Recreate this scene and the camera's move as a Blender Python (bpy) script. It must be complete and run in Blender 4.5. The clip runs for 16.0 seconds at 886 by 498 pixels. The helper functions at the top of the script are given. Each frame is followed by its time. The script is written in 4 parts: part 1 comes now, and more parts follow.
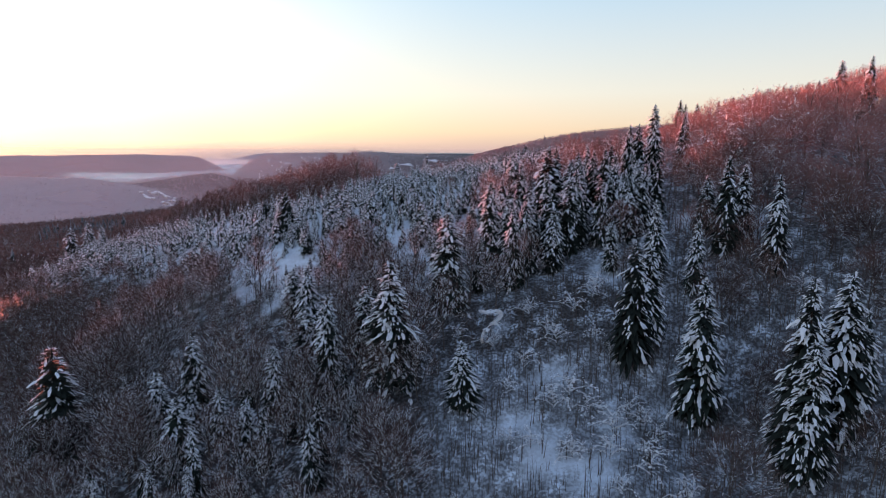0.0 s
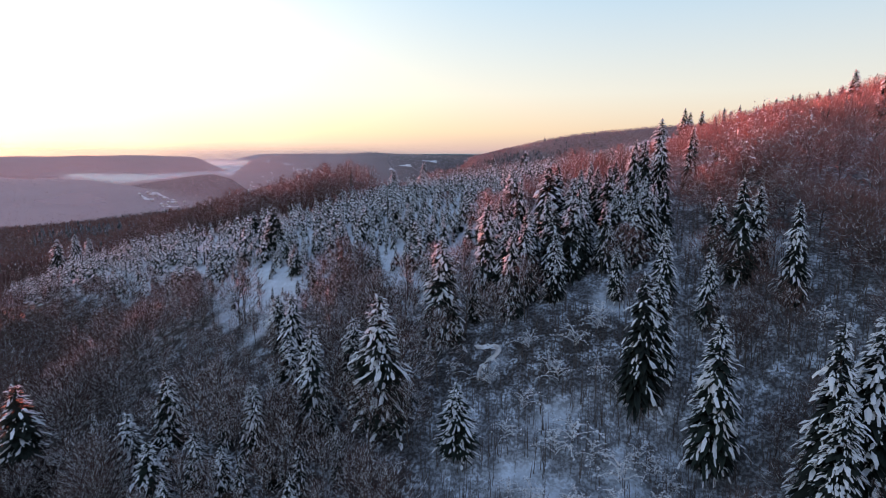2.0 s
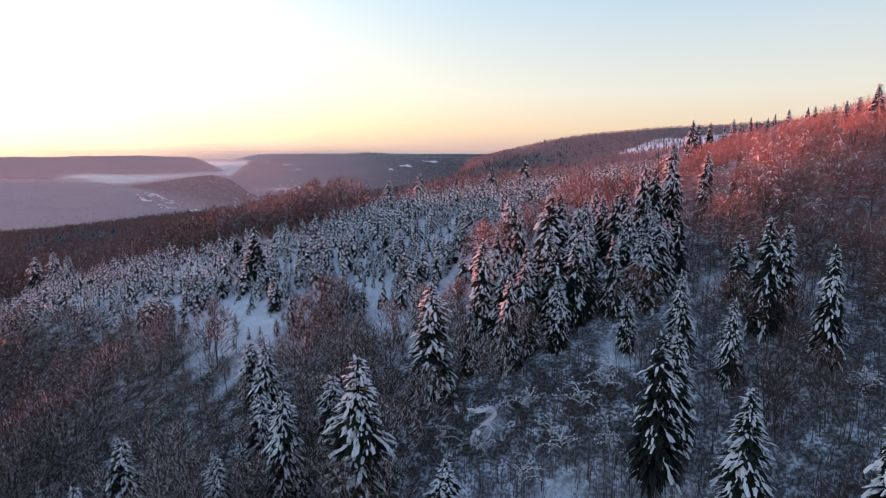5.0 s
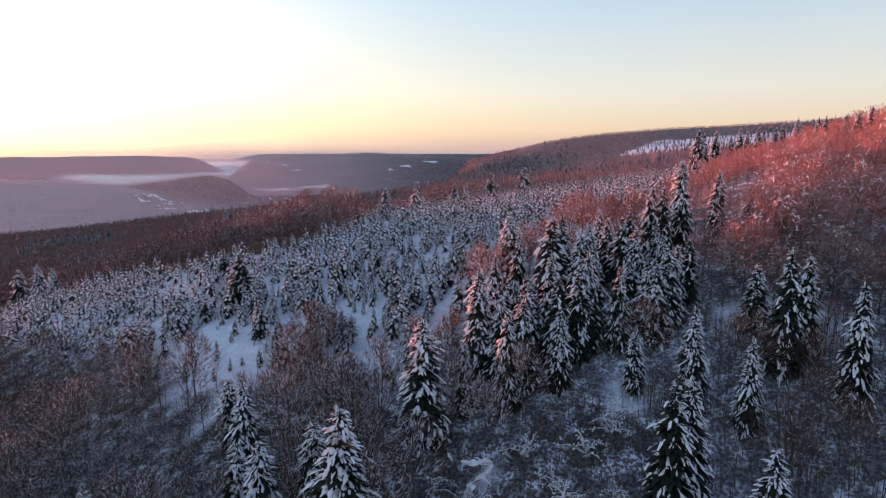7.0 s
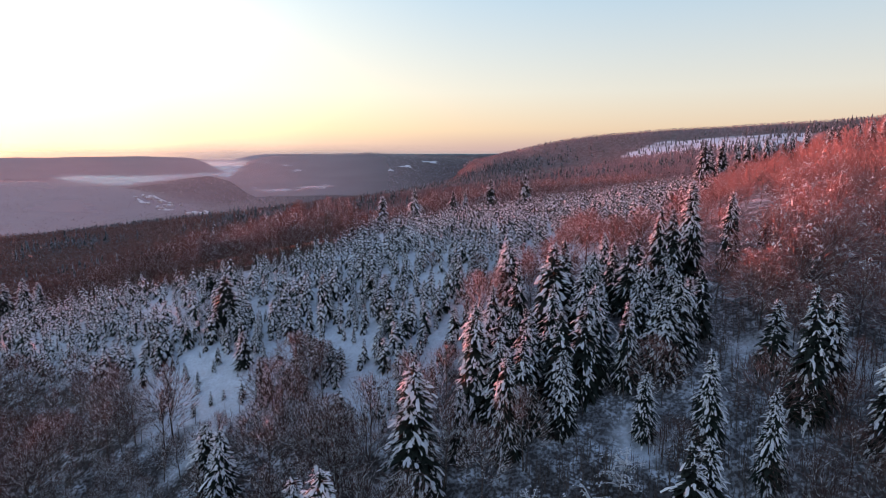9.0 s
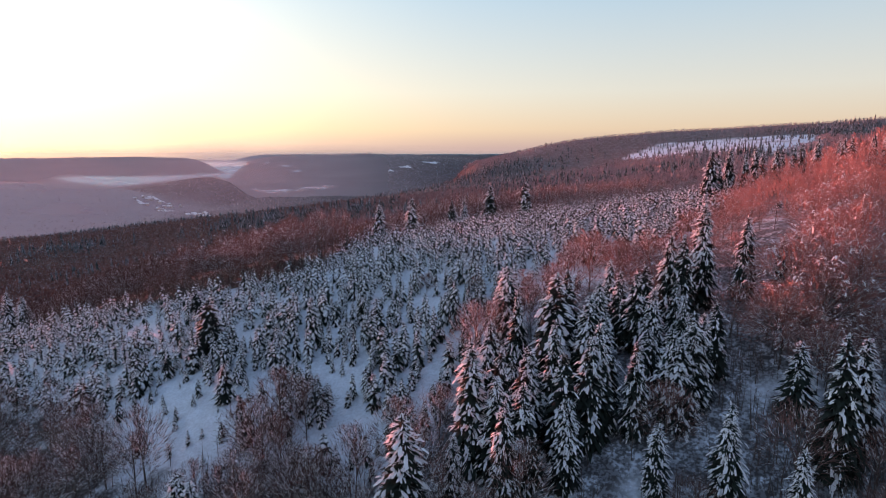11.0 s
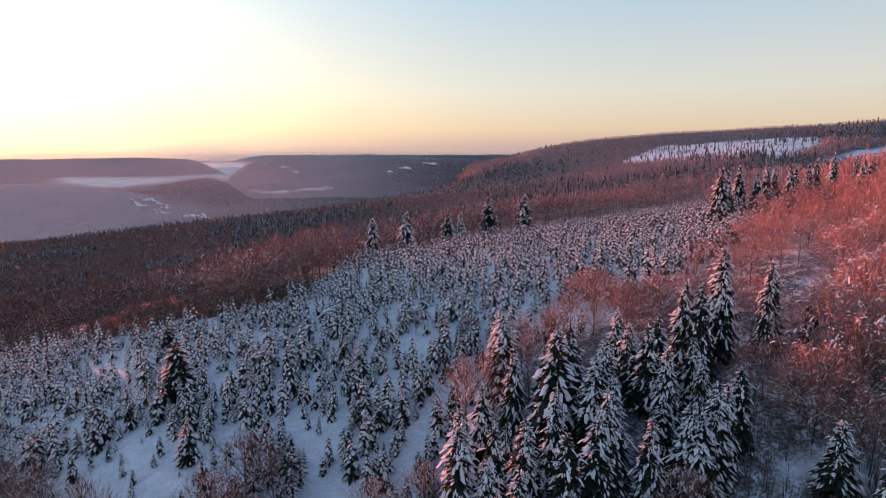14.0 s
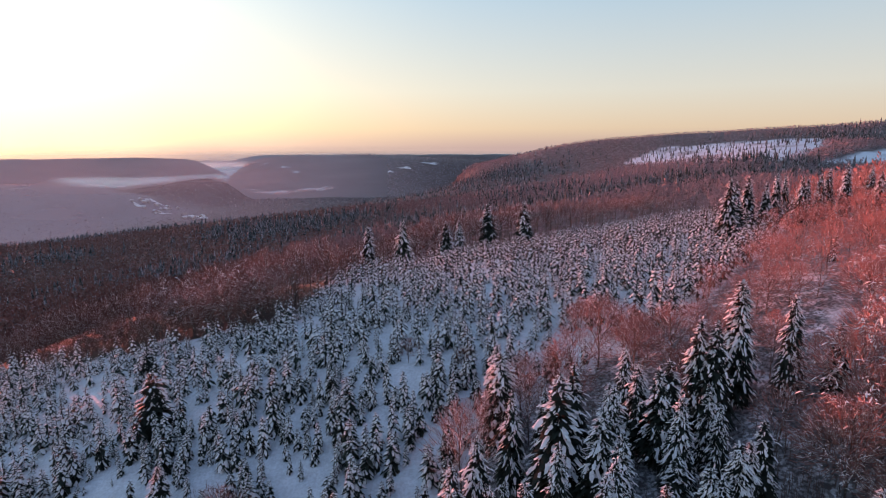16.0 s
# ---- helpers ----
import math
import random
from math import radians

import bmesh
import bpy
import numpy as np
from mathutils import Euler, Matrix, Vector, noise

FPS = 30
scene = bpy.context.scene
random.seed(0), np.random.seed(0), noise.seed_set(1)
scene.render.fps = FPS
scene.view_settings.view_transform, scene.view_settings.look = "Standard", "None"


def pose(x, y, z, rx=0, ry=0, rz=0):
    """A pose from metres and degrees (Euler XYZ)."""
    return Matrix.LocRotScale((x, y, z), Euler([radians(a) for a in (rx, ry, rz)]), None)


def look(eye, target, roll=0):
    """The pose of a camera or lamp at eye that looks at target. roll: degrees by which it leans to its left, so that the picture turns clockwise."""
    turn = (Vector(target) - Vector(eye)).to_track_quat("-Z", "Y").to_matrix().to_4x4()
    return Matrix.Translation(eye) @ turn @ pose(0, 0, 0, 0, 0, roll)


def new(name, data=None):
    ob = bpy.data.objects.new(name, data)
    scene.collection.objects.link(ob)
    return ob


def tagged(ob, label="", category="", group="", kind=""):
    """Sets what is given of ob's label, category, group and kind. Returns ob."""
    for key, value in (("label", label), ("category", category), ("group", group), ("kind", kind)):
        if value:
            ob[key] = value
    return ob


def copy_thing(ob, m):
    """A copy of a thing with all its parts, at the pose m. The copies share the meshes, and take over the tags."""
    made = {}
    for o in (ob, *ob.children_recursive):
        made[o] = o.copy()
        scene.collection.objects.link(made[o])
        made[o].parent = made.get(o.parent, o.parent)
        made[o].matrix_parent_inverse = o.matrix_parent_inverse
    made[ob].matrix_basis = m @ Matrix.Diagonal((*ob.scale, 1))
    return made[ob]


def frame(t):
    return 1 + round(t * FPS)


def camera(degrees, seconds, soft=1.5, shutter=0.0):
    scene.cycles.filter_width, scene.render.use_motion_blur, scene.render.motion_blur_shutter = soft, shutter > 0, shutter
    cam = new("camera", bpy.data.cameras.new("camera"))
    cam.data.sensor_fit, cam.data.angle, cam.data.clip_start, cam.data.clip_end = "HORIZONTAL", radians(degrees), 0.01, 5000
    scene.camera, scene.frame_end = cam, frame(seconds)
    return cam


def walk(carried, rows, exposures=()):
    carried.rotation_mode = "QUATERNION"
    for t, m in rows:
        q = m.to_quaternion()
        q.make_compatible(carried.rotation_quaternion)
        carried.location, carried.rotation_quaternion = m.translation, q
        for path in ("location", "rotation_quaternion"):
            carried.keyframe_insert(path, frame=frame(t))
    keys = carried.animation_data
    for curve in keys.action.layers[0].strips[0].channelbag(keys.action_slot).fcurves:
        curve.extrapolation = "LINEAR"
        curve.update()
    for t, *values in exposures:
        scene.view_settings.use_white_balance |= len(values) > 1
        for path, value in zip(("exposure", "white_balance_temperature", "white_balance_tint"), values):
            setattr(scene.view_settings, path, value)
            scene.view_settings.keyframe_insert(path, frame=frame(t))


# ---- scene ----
cam = camera(73.7, 16.0, soft=1.0)
METRES, EYE, TILT, LEAN, TURN = 75.0, 0.0, -9.5, 0.0, 0.0
SIDE = 0.76  # sideways and upward share of the path for this lens
ROWS = [
    (0.0, 0.0000, 0.0000, -0.0000, -0.01, 0.03, -0.12),
    (0.5, 0.0042, 0.0231, 0.0203, -0.00, 0.04, -0.11),
    (1.0, 0.0086, 0.0462, 0.0406, -0.01, 0.05, -0.11),
    (1.5, 0.0130, 0.0694, 0.0610, -0.02, 0.05, -0.10),
    (2.0, 0.0175, 0.0926, 0.0814, -0.02, 0.05, -0.10),
    (2.5, 0.0221, 0.1159, 0.1020, -0.01, 0.04, -0.09),
    (3.0, 0.0269, 0.1393, 0.1226, -0.01, 0.03, -0.07),
    (3.5, 0.0317, 0.1628, 0.1434, -0.00, 0.02, -0.05),
    (4.0, 0.0365, 0.1863, 0.1640, 0.00, 0.00, -0.04),
    (6.5, 0.0602, 0.3034, 0.2668, -0.00, -0.06, -0.05),
    (7.0, 0.0647, 0.3265, 0.2873, -0.01, -0.07, -0.04),
    (7.5, 0.0690, 0.3492, 0.3078, -0.01, -0.07, -0.03),
    (8.0, 0.0732, 0.3718, 0.3280, -0.00, -0.09, -0.01),
    (8.5, 0.0774, 0.3942, 0.3481, 0.02, -0.10, 0.00),
    (9.0, 0.0818, 0.4168, 0.3681, 0.04, -0.11, 0.01),
    (11.5, 0.1055, 0.5304, 0.4682, 0.10, -0.13, 0.03),
    (12.0, 0.1107, 0.5534, 0.4882, 0.10, -0.13, 0.04),
    (12.5, 0.1164, 0.5766, 0.5081, 0.09, -0.12, 0.06),
    (13.0, 0.1221, 0.5999, 0.5279, 0.09, -0.13, 0.07),
    (13.5, 0.1278, 0.6233, 0.5477, 0.09, -0.14, 0.07),
    (14.0, 0.1332, 0.6466, 0.5675, 0.09, -0.14, 0.07),
    (14.5, 0.1384, 0.6701, 0.5872, 0.10, -0.16, 0.07),
    (15.0, 0.1434, 0.6937, 0.6068, 0.12, -0.18, 0.07),
    (15.5, 0.1483, 0.7175, 0.6263, 0.12, -0.20, 0.07),
    (16.0, 0.1531, 0.7414, 0.6458, 0.13, -0.21, 0.09),
]
EXPOSURES = [(0.0, 0.72), (4.0, 0.70), (8.0, 0.62), (12.0, 0.51), (16.0, 0.46)]
walk(cam, [(t, pose(0, 0, EYE, TILT, LEAN, TURN) @ pose(METRES * SIDE * x, METRES * y, METRES * SIDE * z, 90 + pitch, roll, yaw)) for t, x, y, z, yaw, pitch, roll in ROWS], EXPOSURES)

# ---- sky and sun ----
SUN_AZ, SUN_EL = radians(-43), radians(1.9)  # ahead and to the side, just over the horizon
TO_SUN = Vector((math.sin(SUN_AZ) * math.cos(SUN_EL), math.cos(SUN_AZ) * math.cos(SUN_EL), math.sin(SUN_EL)))


def ramp(nodes, stops, interpolation="LINEAR"):
    n = nodes.new("ShaderNodeValToRGB")
    n.color_ramp.interpolation = interpolation
    el = n.color_ramp.elements
    while len(el) < len(stops):
        el.new(0.5)
    for e, (p, col) in zip(el, stops):
        e.position, e.color = p, (*col, 1)
    return n


def make_world():
    w = bpy.data.worlds.new("dusk_sky")
    w.use_nodes = True
    scene.world = w
    n, l = w.node_tree.nodes, w.node_tree.links
    n.clear()
    out, bg = n.new("ShaderNodeOutputWorld"), n.new("ShaderNodeBackground")
    sky = n.new("ShaderNodeTexSky")
    sky.sky_type, sky.sun_disc = "NISHITA", False
    sky.sun_elevation, sky.sun_rotation = SUN_EL, SUN_AZ
    sky.air_density, sky.dust_density, sky.ozone_density = 1.0, 1.5, 2.0
    tc, sep = n.new("ShaderNodeTexCoord"), n.new("ShaderNodeSeparateXYZ")
    l.new(tc.outputs["Generated"], sep.inputs[0])
    up = ramp(n, SKY_UP)
    l.new(sep.outputs["Z"], up.inputs[0])
    dot = n.new("ShaderNodeVectorMath")
    dot.operation = "DOT_PRODUCT"
    dot.inputs[1].default_value = TO_SUN
    l.new(tc.outputs["Generated"], dot.inputs[0])
    glow = ramp(n, SKY_GLOW, "B_SPLINE")
    l.new(dot.outputs["Value"], glow.inputs[0])
    add = n.new("ShaderNodeMix")
    add.data_type, add.blend_type = "RGBA", "ADD"
    add.inputs["Factor"].default_value = 1.0
    l.new(up.outputs[0], add.inputs[6])
    l.new(glow.outputs[0], add.inputs[7])
    scaled = n.new("ShaderNodeMix")
    scaled.data_type, scaled.blend_type = "RGBA", "MULTIPLY"
    scaled.inputs["Factor"].default_value = 1.0
    scaled.inputs[7].default_value = (0.12, 0.12, 0.12, 1)
    l.new(sky.outputs[0], scaled.inputs[6])
    both = n.new("ShaderNodeMix")
    both.data_type, both.blend_type = "RGBA", "ADD"
    both.inputs["Factor"].default_value = 1.0
    l.new(add.outputs[2], both.inputs[6])
    l.new(scaled.outputs[2], both.inputs[7])
    turn = n.new("ShaderNodeMapRange")
    turn.inputs[1].default_value, turn.inputs[2].default_value = -1.0, 1.0
    l.new(dot.outputs["Value"], turn.inputs[0])
    away = ramp(n, SKY_AWAY, "EASE")
    l.new(turn.outputs[0], away.inputs[0])
    dim = n.new("ShaderNodeMix")
    dim.data_type, dim.blend_type = "RGBA", "MULTIPLY"
    dim.inputs["Factor"].default_value = 1.0
    l.new(both.outputs[2], dim.inputs[6])
    l.new(away.outputs[0], dim.inputs[7])
    l.new(dim.outputs[2], bg.inputs[0])
    bg.inputs[1].default_value = 0.616
    l.new(bg.outputs[0], out.inputs[0])


# colour by height over the horizon (sine), and the glow round the low sun (cosine)
SKY_UP = [(0.0, (0.60, 0.44, 0.43)), (0.03, (0.80, 0.63, 0.48)), (0.09, (0.76, 0.72, 0.66)), (0.24, (0.47, 0.62, 0.75)), (0.50, (0.33, 0.435, 0.63)), (1.0, (0.215, 0.305, 0.50))]
SKY_GLOW = [(0.0, (0.0, 0.0, 0.0)), (0.50, (0.0, 0.0, 0.0)), (0.70, (0.05, 0.045, 0.035)), (0.84, (0.18, 0.155, 0.095)), (0.95, (0.5, 0.46, 0.32)), (1.0, (0.9, 0.8, 0.55))]
# share of the light left on the side away from the sun
SKY_AWAY = [(0.0, (0.72, 0.71, 0.76)), (0.40, (0.84, 0.83, 0.85)), (0.60, (1.0, 1.0, 1.0)), (1.0, (1.0, 1.0, 1.0))]
make_world()

lamp = bpy.data.lights.new("sun", "SUN")
lamp.energy, lamp.angle, lamp.color = 8.2, radians(0.6), (1.0, 0.20, 0.14)
sun = new("sun", lamp)
sun.matrix_world = look(TO_SUN * 900, (0, 0, 0))
scene.view_settings.exposure = 0.7


# ---- materials ----
def material(name, base, rough=0.85, vary=(), bump=0.0, bump_scale=20.0, spread=0.0, island=False):
    """Procedural surface: base colour mixed by two noises with the colours in vary, relief, and a spread of brightness between things."""
    m = bpy.data.materials.new(name)
    m.use_nodes = True
    n, l = m.node_tree.nodes, m.node_tree.links
    bsdf = n["Principled BSDF"]
    bsdf.inputs["Roughness"].default_value = rough
    geo = n.new("ShaderNodeNewGeometry")
    rgb = n.new("ShaderNodeRGB")
    rgb.outputs[0].default_value = (*base, 1)
    last = rgb.outputs[0]
    for k, (col, low, high, size) in enumerate(vary):
        noi = n.new("ShaderNodeTexNoise")
        noi.inputs["Scale"].default_value, noi.inputs["Detail"].default_value = size, 4.0
        l.new(geo.outputs["Position"], noi.inputs["Vector"])
        mr = n.new("ShaderNodeMapRange")
        mr.inputs[1].default_value, mr.inputs[2].default_value = low, high
        l.new(noi.outputs[0], mr.inputs[0])
        mix = n.new("ShaderNodeMix")
        mix.data_type = "RGBA"
        l.new(mr.outputs[0], mix.inputs["Factor"])
        l.new(last, mix.inputs[6])
        mix.inputs[7].default_value = (*col, 1)
        last = mix.outputs[2]
    if spread:
        info = n.new("ShaderNodeObjectInfo")
        mr = n.new("ShaderNodeMapRange")
        mr.inputs[3].default_value, mr.inputs[4].default_value = 1 - spread, 1 + spread
        l.new(geo.outputs["Random Per Island"] if island else info.outputs["Random"], mr.inputs[0])
        hsv = n.new("ShaderNodeHueSaturation")
        l.new(mr.outputs[0], hsv.inputs["Value"])
        l.new(last, hsv.inputs["Color"])
        last = hsv.outputs[0]
    l.new(last, bsdf.inputs["Base Color"])
    if bump:
        noi = n.new("ShaderNodeTexNoise")
        noi.inputs["Scale"].default_value, noi.inputs["Detail"].default_value = bump_scale, 3.0
        l.new(geo.outputs["Position"], noi.inputs["Vector"])
        b = n.new("ShaderNodeBump")
        b.inputs["Strength"].default_value, b.inputs["Distance"].default_value = bump, 0.3
        l.new(noi.outputs[0], b.inputs["Height"])
        l.new(b.outputs[0], bsdf.inputs["Normal"])
    return m


SNOW = material("tree_snow", (0.895, 0.91, 0.94), 0.7, vary=[((0.72, 0.77, 0.84), 0.5, 0.8, 1.5)], bump=0.4, bump_scale=6)
NEEDLE = material("spruce_needles", (0.012, 0.021, 0.015), 0.8, vary=[((0.028, 0.036, 0.024), 0.5, 0.8, 3.0)], spread=0.35)
BARK = material("spruce_bark", (0.085, 0.058, 0.042), 0.9, vary=[((0.16, 0.13, 0.11), 0.5, 0.75, 5.0)], bump=0.5, bump_scale=12)
TWIG = material("beech_twigs", (0.062, 0.030, 0.023), 0.85, vary=[((0.20, 0.14, 0.13), 0.42, 0.70, 0.8)], spread=0.35)


def add_tinted_rime(m, low, high, most, colour, uneven=26.0, size=0.09):
    """Hoar frost, which grows with height over the cold valley air; its colour also holds the light on it."""
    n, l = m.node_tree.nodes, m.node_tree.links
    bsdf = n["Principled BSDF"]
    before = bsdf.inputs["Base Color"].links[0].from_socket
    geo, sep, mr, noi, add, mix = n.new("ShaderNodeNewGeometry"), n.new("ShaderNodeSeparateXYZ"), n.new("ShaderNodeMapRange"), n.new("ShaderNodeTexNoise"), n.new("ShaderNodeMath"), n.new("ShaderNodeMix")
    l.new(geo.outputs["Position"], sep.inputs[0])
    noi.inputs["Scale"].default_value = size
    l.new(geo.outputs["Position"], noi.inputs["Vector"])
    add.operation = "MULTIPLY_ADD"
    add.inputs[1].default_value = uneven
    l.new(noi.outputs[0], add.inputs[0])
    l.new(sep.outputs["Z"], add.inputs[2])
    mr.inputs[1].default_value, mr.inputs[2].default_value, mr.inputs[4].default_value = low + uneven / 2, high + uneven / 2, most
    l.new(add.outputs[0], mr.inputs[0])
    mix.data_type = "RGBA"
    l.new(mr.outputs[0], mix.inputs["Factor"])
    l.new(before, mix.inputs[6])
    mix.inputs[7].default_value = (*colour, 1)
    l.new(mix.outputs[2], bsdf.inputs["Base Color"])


# frost on the higher crowns, the low sun's red put into its colour
add_tinted_rime(TWIG, -18, 15, 0.78, (0.61, 0.30, 0.275), 36, 0.14)
GREYBARK = material("beech_bark", (0.10, 0.078, 0.066), 0.85, vary=[((0.30, 0.28, 0.27), 0.55, 0.7, 3.0)], bump=0.3, bump_scale=9)
# far copies of needles, twigs and snow, with the haze put in
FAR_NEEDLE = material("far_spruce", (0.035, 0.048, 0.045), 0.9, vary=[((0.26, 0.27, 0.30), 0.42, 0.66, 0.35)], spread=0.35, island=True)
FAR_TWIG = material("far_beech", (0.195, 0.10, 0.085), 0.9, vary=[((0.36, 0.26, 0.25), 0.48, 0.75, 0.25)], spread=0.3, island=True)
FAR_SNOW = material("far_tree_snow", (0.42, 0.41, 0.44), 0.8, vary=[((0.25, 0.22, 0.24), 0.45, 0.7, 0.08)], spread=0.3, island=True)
# twigs paler still: frost, and distance haze painted into the colour
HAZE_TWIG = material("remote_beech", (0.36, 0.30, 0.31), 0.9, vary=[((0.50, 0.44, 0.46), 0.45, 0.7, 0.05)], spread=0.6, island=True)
# frost, with the lilac of shade and haze put into its colour
add_tinted_rime(FAR_TWIG, -58, -8, 0.85, (0.36, 0.32, 0.365))
WALL = material("house_plaster", (0.72, 0.68, 0.64), 0.9, vary=[((0.42, 0.38, 0.35), 0.45, 0.7, 0.4)])
PANE = material("window_pane", (0.04, 0.045, 0.05), 0.15)


def ground_material():
    m = bpy.data.materials.new("snowy_ground")
    m.use_nodes = True
    n, l = m.node_tree.nodes, m.node_tree.links
    bsdf = n["Principled BSDF"]
    bsdf.inputs["Roughness"].default_value = 0.75
    geo = n.new("ShaderNodeNewGeometry")

    def noise_at(size, low, high, detail=5.0):
        noi, mr = n.new("ShaderNodeTexNoise"), n.new("ShaderNodeMapRange")
        noi.inputs["Scale"].default_value, noi.inputs["Detail"].default_value = size, detail
        l.new(geo.outputs["Position"], noi.inputs["Vector"])
        mr.inputs[1].default_value, mr.inputs[2].default_value = low, high
        l.new(noi.outputs[0], mr.inputs[0])
        return mr.outputs[0]

    def times(a, b):
        x = n.new("ShaderNodeMath")
        x.operation, x.use_clamp = "MULTIPLY", True
        for i, v in enumerate((a, b)):
            if isinstance(v, float):
                x.inputs[i].default_value = v
            else:
                l.new(v, x.inputs[i])
        return x.outputs[0]

    def blend(f, a, col):
        mix = n.new("ShaderNodeMix")
        mix.data_type = "RGBA"
        l.new(f, mix.inputs["Factor"])
        if isinstance(a, tuple):
            mix.inputs[6].default_value = (*a, 1)
        else:
            l.new(a, mix.inputs[6])
        mix.inputs[7].default_value = (*col, 1)
        return mix.outputs[2]

    att = n.new("ShaderNodeAttribute")
    att.attribute_name = "litter_shade"
    far = n.new("ShaderNodeAttribute")
    far.attribute_name = "woodland"
    col = blend(noise_at(0.06, 0.35, 0.7), (0.80, 0.87, 0.955), (0.70, 0.785, 0.89))
    # dark litter, which also paints in shade where its mask is raised
    col = blend(times(att.outputs["Fac"], noise_at(0.45, 0.34, 0.54, 10.0)), col, (0.034, 0.025, 0.021))
    col = blend(times(att.outputs["Fac"], noise_at(2.2, 0.44, 0.56, 6.0)), col, (0.030, 0.022, 0.018))
    woods = blend(noise_at(0.02, 0.35, 0.65, 8.0), (0.095, 0.066, 0.062), (0.13, 0.10, 0.105))
    woods = blend(noise_at(0.11, 0.50, 0.68, 6.0), woods, (0.21, 0.18, 0.195))
    # frosted far hill, with the pale haze over it put into the colour
    rime_haze = n.new("ShaderNodeAttribute")
    rime_haze.attribute_name = "rime_haze"
    woods = blend(times(rime_haze.outputs["Fac"], 0.7), woods, (0.45, 0.39, 0.42))
    mix = n.new("ShaderNodeMix")
    mix.data_type = "RGBA"
    l.new(far.outputs["Fac"], mix.inputs["Factor"])
    l.new(col, mix.inputs[6])
    l.new(woods, mix.inputs[7])
    l.new(mix.outputs[2], bsdf.inputs["Base Color"])
    noi, b = n.new("ShaderNodeTexNoise"), n.new("ShaderNodeBump")
    noi.inputs["Scale"].default_value, noi.inputs["Detail"].default_value = 0.7, 6.0
    l.new(geo.outputs["Position"], noi.inputs["Vector"])
    b.inputs["Strength"].default_value, b.inputs["Distance"].default_value = 0.6, 0.6
    l.new(noi.outputs[0], b.inputs["Height"])
    l.new(b.outputs[0], bsdf.inputs["Normal"])
    return m


# ---- the lie of the land ----
# hills: x, y, height over the valley floor; their width grows with their distance
FAR_HILLS = [
    (-3300, 3800, 29), (-2230, 3800, 52), (-1550, 3700, 3), (-950, 3400, 62), (-320, 3400, 88), (-2170, 2270, -36),
    (-1640, 2270, 63), (-1090, 2060, -55), (-900, 2670, -57), (-220, 2370, -43), (-1520, 3070, -90), (-1040, 1660, 29),
    (-2500, 500, 9), (2500, 1200, 129), (2500, 3500, 79), (0, 4600, -45), (3500, 3800, 30), (100, 2000, 3),
    (500, 2000, 8), (1200, 2200, 95),
]
MID_HILLS = [
    (-840, 1050, -31), (-580, 950, -1), (-360, 1000, 19), (-120, 1060, 1), (90, 1320, 52), (390, 1330, 67),
    (650, 1380, 39), (850, 1180, 56), (1170, 1080, 122), (290, 940, 16), (540, 970, -8), (520, 790, 75),
    (70, 660, 18), (260, 620, 45), (-110, 710, 28), (-270, 650, -3), (-440, 650, -4), (-700, 300, -13),
    (-1000, -400, -9), (500, -400, 84), (900, 300, 142), (900, -300, 146), (-400, 1400, -31), (-1200, 700, -10),
]
NEAR_HILLS = [
    (-240, 380, 14), (-80, 380, 28), (80, 380, 41), (240, 380, 34), (-400, 100, -8), (0, -500, 4),
    (500, 100, 105), (-300, -200, -9), (300, -200, 48), (300, 150, 63), (320, 300, 52),
]
SLOPE = (-10.72, 16.83, 8.23, -2.86, -7.00, -17.21, 2.86, -0.30, 2.61, 4.57)

# folds of the near slope: x, y, height, width
# the one at (-90, 136) is added to sink that slope out of the sun
FOLDS = [(40, 79, -10, 15), (14, 80, -3, 14), (-19, 96, -3, 10), (72, 148, 6, 26), (-20, 312, -8, 36), (40, 340, -6, 34), (-90, 136, -6, 26)]
VALLEY = -100.0


def smooth(a, b, v):
    t = np.clip((v - a) / (b - a), 0, 1)
    return t * t * (3 - 2 * t)


# far ridges: distance, breadth of the front and back slopes, and the crest as x, z
RIDGES = [
    (3650, 520, 700, [(-4200, -60), (-2662, -35), (-2322, -32), (-2151, -29), (-1896, -26), (-1709, -30), (-1557, -33), (-1490, -50), (-1441, -84), (-1404, -138), (-1375, -195)]),
    (3350, 560, 500, [(-1188, -195), (-1137, -143), (-1102, -88), (-1070, -57), (-990, -29), (-881, -20), (-694, -17), (-507, -12), (-414, -7), (-290, -15), (-72, -28), (207, -38), (519, -60), (900, -80)]),
    (2650, 620, 420, [(-1640, -195), (-1567, -185), (-1466, -160), (-1315, -131), (-1165, -114), (-1078, -104), (-1010, -99), (-925, -124), (-868, -174), (-830, -195)]),
    (2050, 800, 600, [(-3500, -85), (-1482, -90), (-1349, -92), (-1218, -105), (-1106, -124), (-1050, -144), (-960, -190), (-940, -195)]),
]
FLOOR = -195.0


